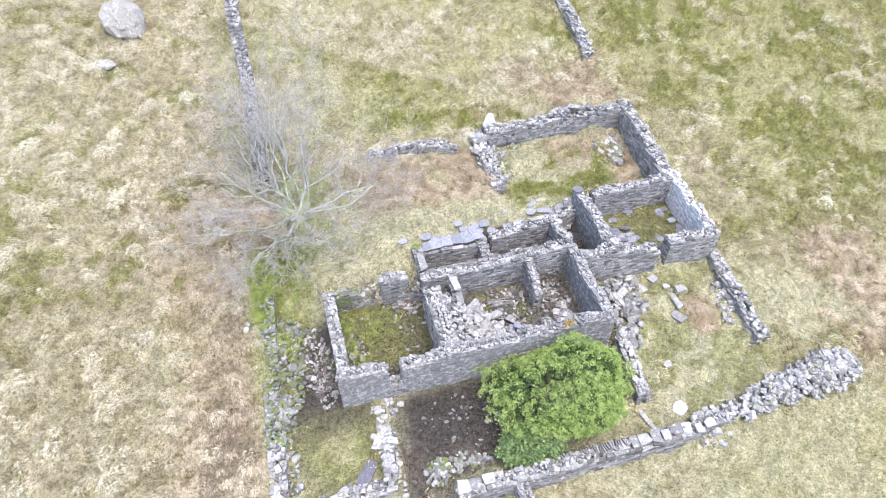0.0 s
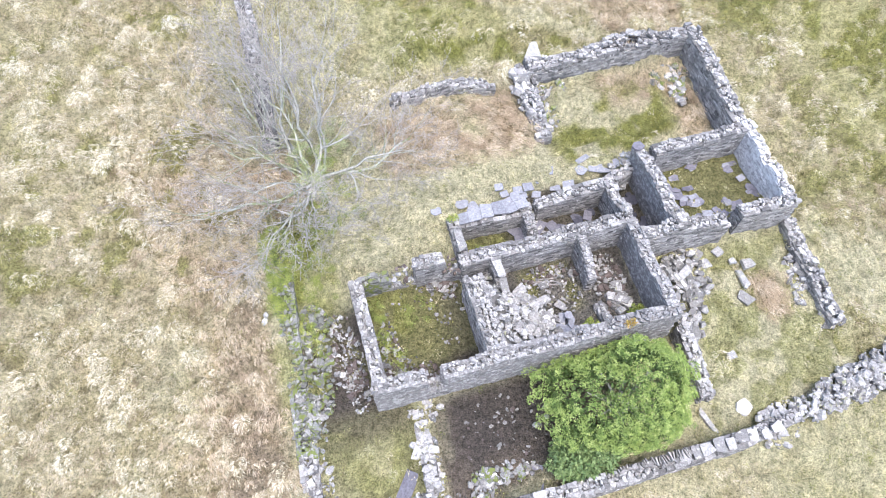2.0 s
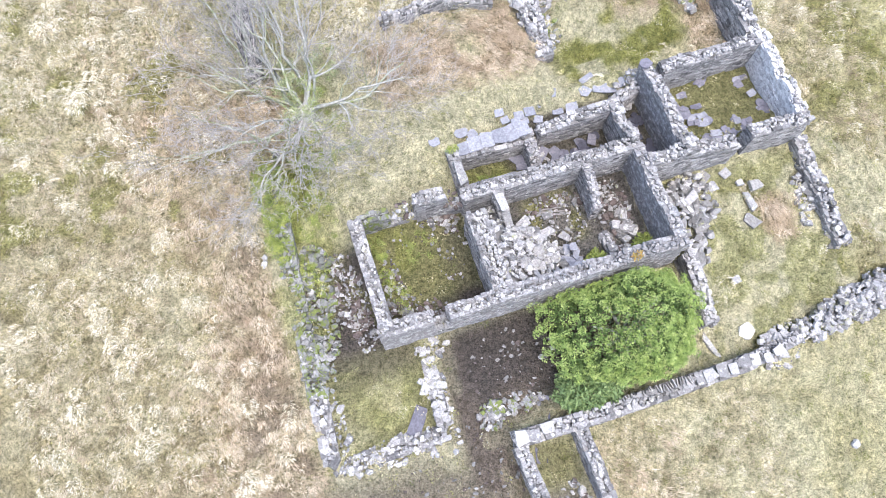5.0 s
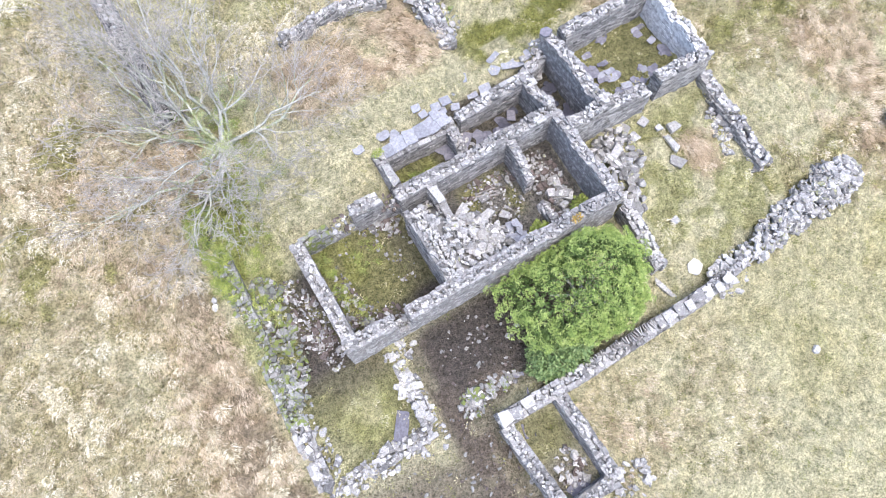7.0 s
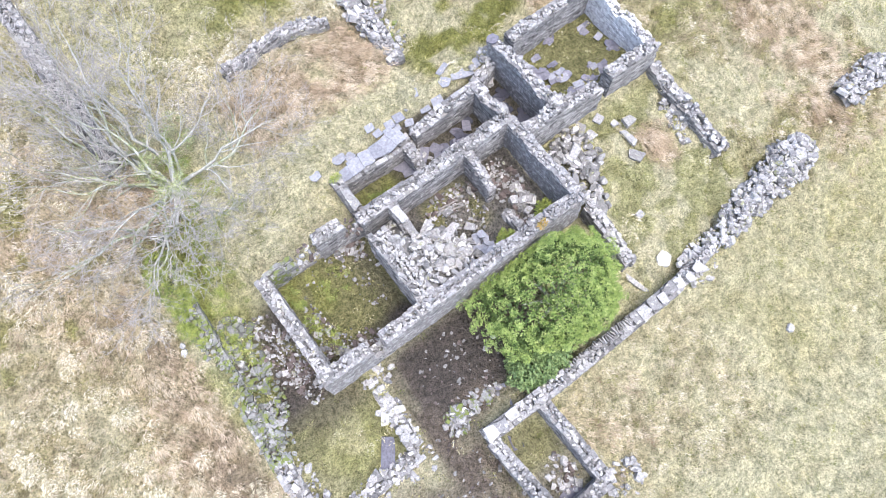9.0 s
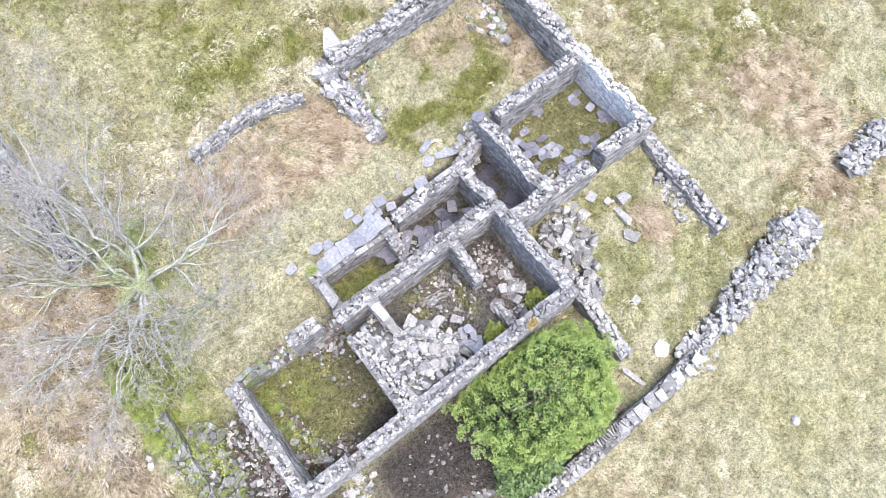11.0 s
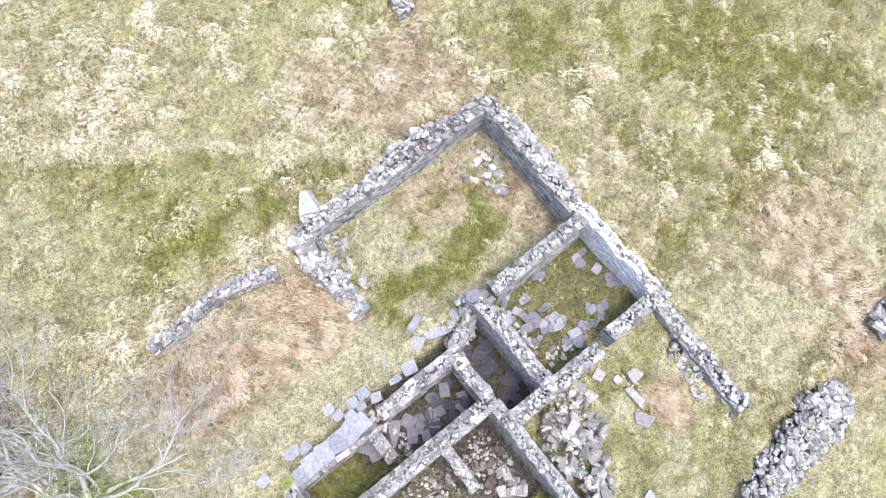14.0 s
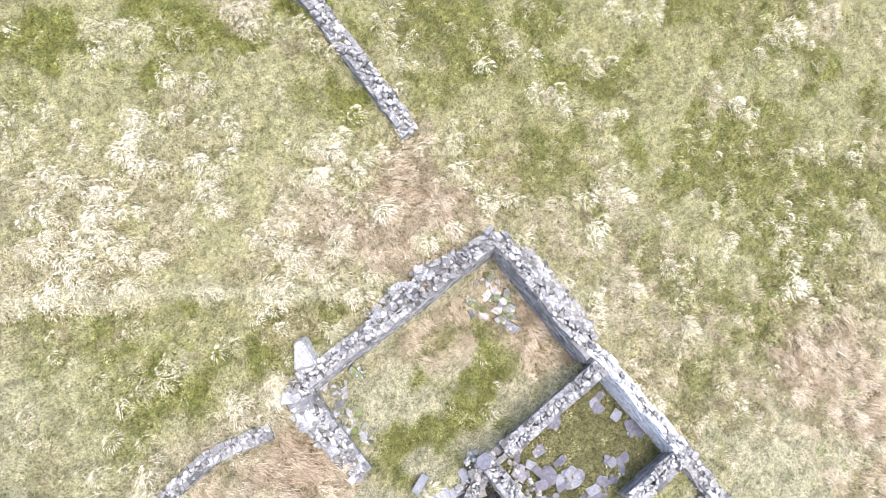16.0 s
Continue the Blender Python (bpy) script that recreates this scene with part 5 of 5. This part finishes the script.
def bare_tree(u, v, seed):
    r = random.Random(seed)
    x, y = xy(u, v)
    base = Vector((x, y, gz(x, y) - 0.1))
    tree = tagged(new("bare_tree"), "leafless grey lichened tree with spreading mossy limbs", "tree")
    tree.location = base
    trunk = Mesher()
    trunk.tube([Vector((0, 0, 0)), Vector((0.03, 0.02, 0.25)), Vector((0.0, 0.05, 0.5)), Vector((0.05, 0.1, 0.8))], [0.52, 0.42, 0.34, 0.22], 9)
    part("trunk", trunk.mesh("trunk", M_MOSSBARK), tree, "short thick mossy trunk")

    def grow(start, d, length, rad, depth, out, fine):
        n = 8 if depth == 0 else (6 if depth == 1 else (4 if depth < 4 else 2))
        pts, radii = [start], [rad]
        p, dirv, bend = start.copy(), d.copy(), 0.26 + 0.05 * depth
        for i in range(n):
            dirv = (dirv + d * 0.6 + Vector((r.uniform(-1, 1), r.uniform(-1, 1), r.uniform(-0.8, 0.95))) * (0.75 if depth == 0 else bend * 1.7)).normalized()
            p = p + dirv * length / n
            pts.append(p.copy())
            radii.append(max(rad * (1 - 0.72 * (i + 1) / n), 0.007))
        sides = 6 if depth == 0 else (5 if depth == 1 else 3)
        (out if depth < 2 else fine).tube(pts, radii, sides)
        if depth >= 5:
            return
        kids = (7, 5, 4, 2, 2)[depth]
        for k in range(kids):
            f = 0.999 if k == kids - 1 else 0.2 + (k + 1.0) / kids * 0.7 + r.uniform(-0.08, 0.08)
            i = min(int(f * n), n - 1)
            q = pts[i].lerp(pts[i + 1], f * n - i) if i + 1 < len(pts) else pts[-1]
            dd = (pts[i + 1] - pts[i]).normalized()
            side = dd.orthogonal().normalized()
            side = Matrix.Rotation(r.uniform(0, 6.28), 3, dd) @ side
            nd = (dd * r.uniform(0.6, 1.0) + side * r.uniform(0.45, 0.9) * (0.4 if k == kids - 1 else 1) + Vector((0, 0, 0.06))).normalized()
            grow(q, nd, length * r.uniform(0.36, 0.60), max(radii[i] * r.uniform(0.5, 0.72), 0.008), depth + 1, out, fine)

    limbs = [(118, 20, 7.6, .22), (104, 38, 6.6, .19), (90, 28, 7.2, .19), (138, 22, 6.6, .19), (160, 14, 5.2, .18), (186, 24, 4.8, .15), (204, 11, 5.8, .20), (226, 9, 4.6, .15), (243, 12, 5.0, .16), (263, 11, 4.2, .15),
             (290, 12, 3.4, .13), (12, 20, 4.8, .17), (30, 26, 5.8, .17), (64, 32, 6.0, .18), (-26, 14, 4.0, .14), (78, 58, 5.0, .15), (46, 46, 4.8, .14)]
    for az, el, ln, rad in limbs:
        out, twigs = Mesher(), Mesher()
        rad *= 0.52
        a, e = radians(az + r.uniform(-6, 6)), radians(el + r.uniform(-4, 4))
        d = Vector((math.cos(a) * math.cos(e), math.sin(a) * math.cos(e), math.sin(e)))
        grow(Vector((0.12 * math.cos(a), 0.12 * math.sin(a), r.uniform(0.25, 0.7))), d, ln, rad, 0, out, twigs)
        limb = part("limb", out.mesh("limb", M_MOSSBARK if r.random() < 0.4 else M_BARK), tree)
        tagged(part("twig_spray", twigs.mesh("twig_spray", M_TWIG), limb, "haze of fine pale grey twigs"), kind="stuff")

    cen = [(0.3 * r.gauss(0, 1) + 0.7 * math.cos(k) * r.random(), 0.35 * r.gauss(0, 1) + 0.7 * math.sin(k) * r.random(), r.uniform(0.5, 2.0)) for k in range(26)]
    cen += [(r.gauss(0.6, 0.5), r.gauss(1.9, 0.7), r.uniform(0.6, 1.6)) for k in range(18)] + [(r.gauss(-0.8, 0.5), r.gauss(1.1, 0.6), r.uniform(0.6, 1.5)) for k in range(14)]
    tagged(part("ivy", leaves(cen, [(0, 0, 1)] * len(cen), 70, 0.075, 0.24, M_IVY, "ivy", 91, 0.5), tree, "pale green ivy and moss round the limbs"), kind="stuff")



bare_tree(-0.55, 10.9, 4)


def shrub(u, v, ru, rv, h, label, name, mat, clumps, per, leaf, clump, seed):
    """A low shrub: stems and a dome of leafy clumps."""
    r = np.random.default_rng(seed)
    x, y = xy(u, v)
    ob = tagged(new(name), label, "shrub")
    ob.matrix_basis = pose(x, y, gz(x, y), 0, 0, 15.2)
    cen, nor = [], []
    for i in range(clumps):
        k = 1 - (i + 0.5) / clumps * 1.25
        phi = i * 2.399963 + r.uniform(-0.3, 0.3)
        s_ = math.sqrt(max(0.0, 1 - min(k, 1) ** 2)) if k > 0 else 1.0 + 0.25 * k
        n = np.array([math.cos(phi) * s_, math.sin(phi) * s_, max(k, -0.25)])
        lump = 0.86 + 0.34 * noise.noise(Vector(n * 2.1) + Vector((seed, 0, 0))) + r.uniform(-0.16, 0.12)
        cen.append(np.array([n[0] * ru * lump, n[1] * rv * lump, h * 0.42 + n[2] * h * 0.60 * lump]))
        q = np.array([n[0] / ru, n[1] / rv, n[2] / (h * 0.6) + 0.15])
        nor.append(q / np.linalg.norm(q))
    part("foliage", leaves(cen, nor, per, leaf, clump, mat, "foliage", seed + 1), ob)
    part("inner_foliage", leaves([c * np.array([0.82, 0.82, 0.86]) for c in cen[::3]], nor[::3], per // 2, leaf * 1.6, clump * 2.0, mat, "inner_foliage", seed + 2), ob)
    for k in range(7):
        a = k * 0.9
        w = Mesher()
        w.tube([Vector((0.15 * ru * math.cos(a), 0.15 * rv * math.sin(a), -0.1)), Vector((0.3 * ru * math.cos(a), 0.3 * rv * math.sin(a), h * 0.3)), Vector((0.6 * ru * math.cos(a), 0.6 * rv * math.sin(a), h * 0.62))], [0.06, 0.04, 0.02], 6)
        part("stem", w.mesh("stem", M_BARK), ob)
    return ob


def p_low(a):
    """The crown dips towards its yard end."""
    return math.cos(a) * 0.9 if math.cos(a) < 0 else 0.0


def rosette_bush(u, v, seed):
    """A dense dome of leafy rosettes with dark gaps between them."""
    r = np.random.default_rng(seed)
    x, y = xy(u, v)
    ob = tagged(new("evergreen_bush"), "dense rounded evergreen bush with bright leafy rosettes", "shrub")
    ob.matrix_basis = pose(x, y, gz(x, y), 0, 0, 15.2)
    h = 3.35

    def reach(a):
        """How far the crown spreads along and across, by bearing."""
        c, s_ = math.cos(a), math.sin(a)
        k = (abs(c / 3.2) ** 2.5 + abs(s_ / 2.3) ** 2.5) ** (-1 / 2.5)
        k *= 1 + 0.17 * math.cos(a - 2.95) - 0.26 * math.exp(-((a - 3.9) / 0.42) ** 2) + 0.12 * math.exp(-((a - 0.62) / 0.35) ** 2) + 0.06 * math.sin(5 * a + 1)
        return k
    globes, n = [], 860
    for i in range(n):
        f = (i + 0.5) / n
        k = 1 - 1.22 * f
        a = (i * 2.399963 + r.uniform(-0.25, 0.25)) % (2 * math.pi)
        s_ = math.sqrt(max(0.0, 1 - k * k)) if k > 0 else 1 + 0.3 * k
        d = reach(a) * s_ ** 0.9
        lump = 0.96 + 0.26 * noise.noise(Vector((math.cos(a) * d * 1.05, math.sin(a) * d * 1.05, k * 2.5 + seed))) + r.uniform(-0.10, 0.05)
        p = np.array([math.cos(a) * d * lump, math.sin(a) * d * lump, 0.38 * h + 0.62 * h * max(k, -0.5) * lump - (0.5 * max(0, -p_low(a)) if k > 0.3 else 0)])
        if p[1] > 2.15:
            p[1] = 2.15 - r.uniform(0, 0.3)
        q = np.array([math.cos(a) * s_ / 3, math.sin(a) * s_ / 2.3, max(k, -0.2) / 2.0 + 0.12])
        globes.append((p, q / np.linalg.norm(q), r.uniform(0.15, 0.25)))
    per = 60
    cen, nor, rad = (np.repeat(np.array(z), per, axis=0) for z in ([g[0] for g in globes], [g[1] for g in globes], [g[2] for g in globes]))
    m = len(cen)
    o = r.normal(size=(m, 3))
    o /= np.linalg.norm(o, axis=1)[:, None]
    o = o + nor * 0.75
    o /= np.linalg.norm(o, axis=1)[:, None]
    base = cen + o * rad[:, None] * r.uniform(0.50, 0.78, (m, 1))
    ax = o + 0.55 * r.normal(size=(m, 3))
    ax /= np.linalg.norm(ax, axis=1)[:, None]
    sd = np.cross(ax, o + 0.15 * r.normal(size=(m, 3)))
    sd /= np.linalg.norm(sd, axis=1)[:, None] + 1e-6
    nn = np.cross(sd, ax)
    ln = (0.078 * r.uniform(0.75, 1.3, m))[:, None]
    V = np.stack([base, base + ax * ln * 0.55 + sd * ln * 0.21 + nn * ln * 0.05, base + ax * ln - nn * ln * 0.08, base + ax * ln * 0.55 - sd * ln * 0.21 + nn * ln * 0.05], 1).reshape(-1, 3)
    b0 = np.arange(m) * 4
    part("foliage", mesh_from("foliage", V, np.concatenate([np.stack([b0, b0 + 1, b0 + 2], 1), np.stack([b0, b0 + 2, b0 + 3], 1)]), M_LEAF), ob)
    # Dark-toned leaves set behind the rosettes give the gaps their shade.
    part("inner_foliage", leaves([g[0] * np.array([0.84, 0.84, 0.86]) for g in globes[::2]], [g[1] for g in globes[::2]], 26, 0.17, 0.32, M_LEAF_SHADE, "inner_foliage", seed + 2), ob, "darker old leaves inside the crown")
    for k in range(9):
        a = k * 0.7
        w = Mesher()
        w.tube([Vector((0.2 * math.cos(a), 0.2 * math.sin(a), -0.1)), Vector((0.9 * math.cos(a), 0.7 * math.sin(a), h * 0.32)), Vector((1.9 * math.cos(a), 1.4 * math.sin(a), h * 0.62))], [0.11, 0.08, 0.03], 6)
        part("stem", w.mesh("stem", M_BARK), ob)


rosette_bush(10.05, -2.4, 21)
shrub(7.75, -3.95, 1.45, 0.85, 1.25, "low feathery green shrub at the foot of the evergreen", "low_shrub", M_FEATHER, 90, 80, 0.15, 0.22, 31)
shrub(12.05, 0.95, 0.42, 0.38, 0.75, "small yellow-green sapling inside the ruin", "sapling", M_SPRIG, 20, 46, 0.11, 0.13, 41)
shrub(9.8, 0.95, 0.38, 0.33, 0.6, "small yellow-green sapling inside the ruin", "sapling", M_SPRIG, 16, 46, 0.11, 0.13, 43)


def moss_cushions():
    r = np.random.default_rng(9)
    cen, nor = [], []
    spots = [(-2.9, 7.6, 0.75, 1.6, 120), (-3.2, 5.6, 0.5, 1.0, 60), (-1.6, 6.6, 1.2, 1.6, 60), (-1.0, 9.4, 1.0, 0.9, 60), (-2.2, 3.9, 0.7, 0.9, 40), (0.9, 4.4, 0.4, 0.6, 24), (0.9, 3.0, 0.35, 0.5, 12), (-0.4, 11.0, 1.3, 1.4, 60), (-0.7, 8.7, 0.9, 1.0, 40), (0.8, 9.6, 0.9, 0.9, 22), (0.2, 12.6, 0.9, 0.8, 24), (6.4, 6.0, 0.8, 0.4, 16), (1.2, 2.0, 0.5, 0.7, 14), (2.6, 3.9, 0.9, 0.7, 14)]
    for u0, v0, ru, rv, n in spots:
        for _ in range(n):
            a, k = r.uniform(0, 6.28), math.sqrt(r.uniform())
            x, y = xy(u0 + ru * k * math.cos(a), v0 + rv * k * math.sin(a))
            cen.append((x, y, gz(x, y) + (0.25 if u0 < -2.5 else 0.02)))
            nor.append((0, 0, 1))
    tagged(new("cushion_moss", leaves(cen, nor, 84, 0.054, 0.20, M_MOSS, "cushion_moss", 5, 0.9)), "bright yellow-green moss cushions on the old bank", "moss", "", "stuff")


moss_cushions()
for u, v, z, mt, lab in ((5.15, 7.35, 2.0, M_MOSS, "vivid yellow moss cushion on the wall corner"), (10.7, 0.1, 2.72, M_RUST, "rust-coloured dead leaves on the wall top")):
    x, y = xy(u, v)
    tagged(new("moss_cushion" if mt is M_MOSS else "dead_leaves", leaves([(x, y, z), (x + 0.18, y + 0.05, z)], [(0, 0, 1)] * 2, 90, 0.09, 0.2, mt, "cushion", 77, 0.8)), lab, "plant", "", "stuff")
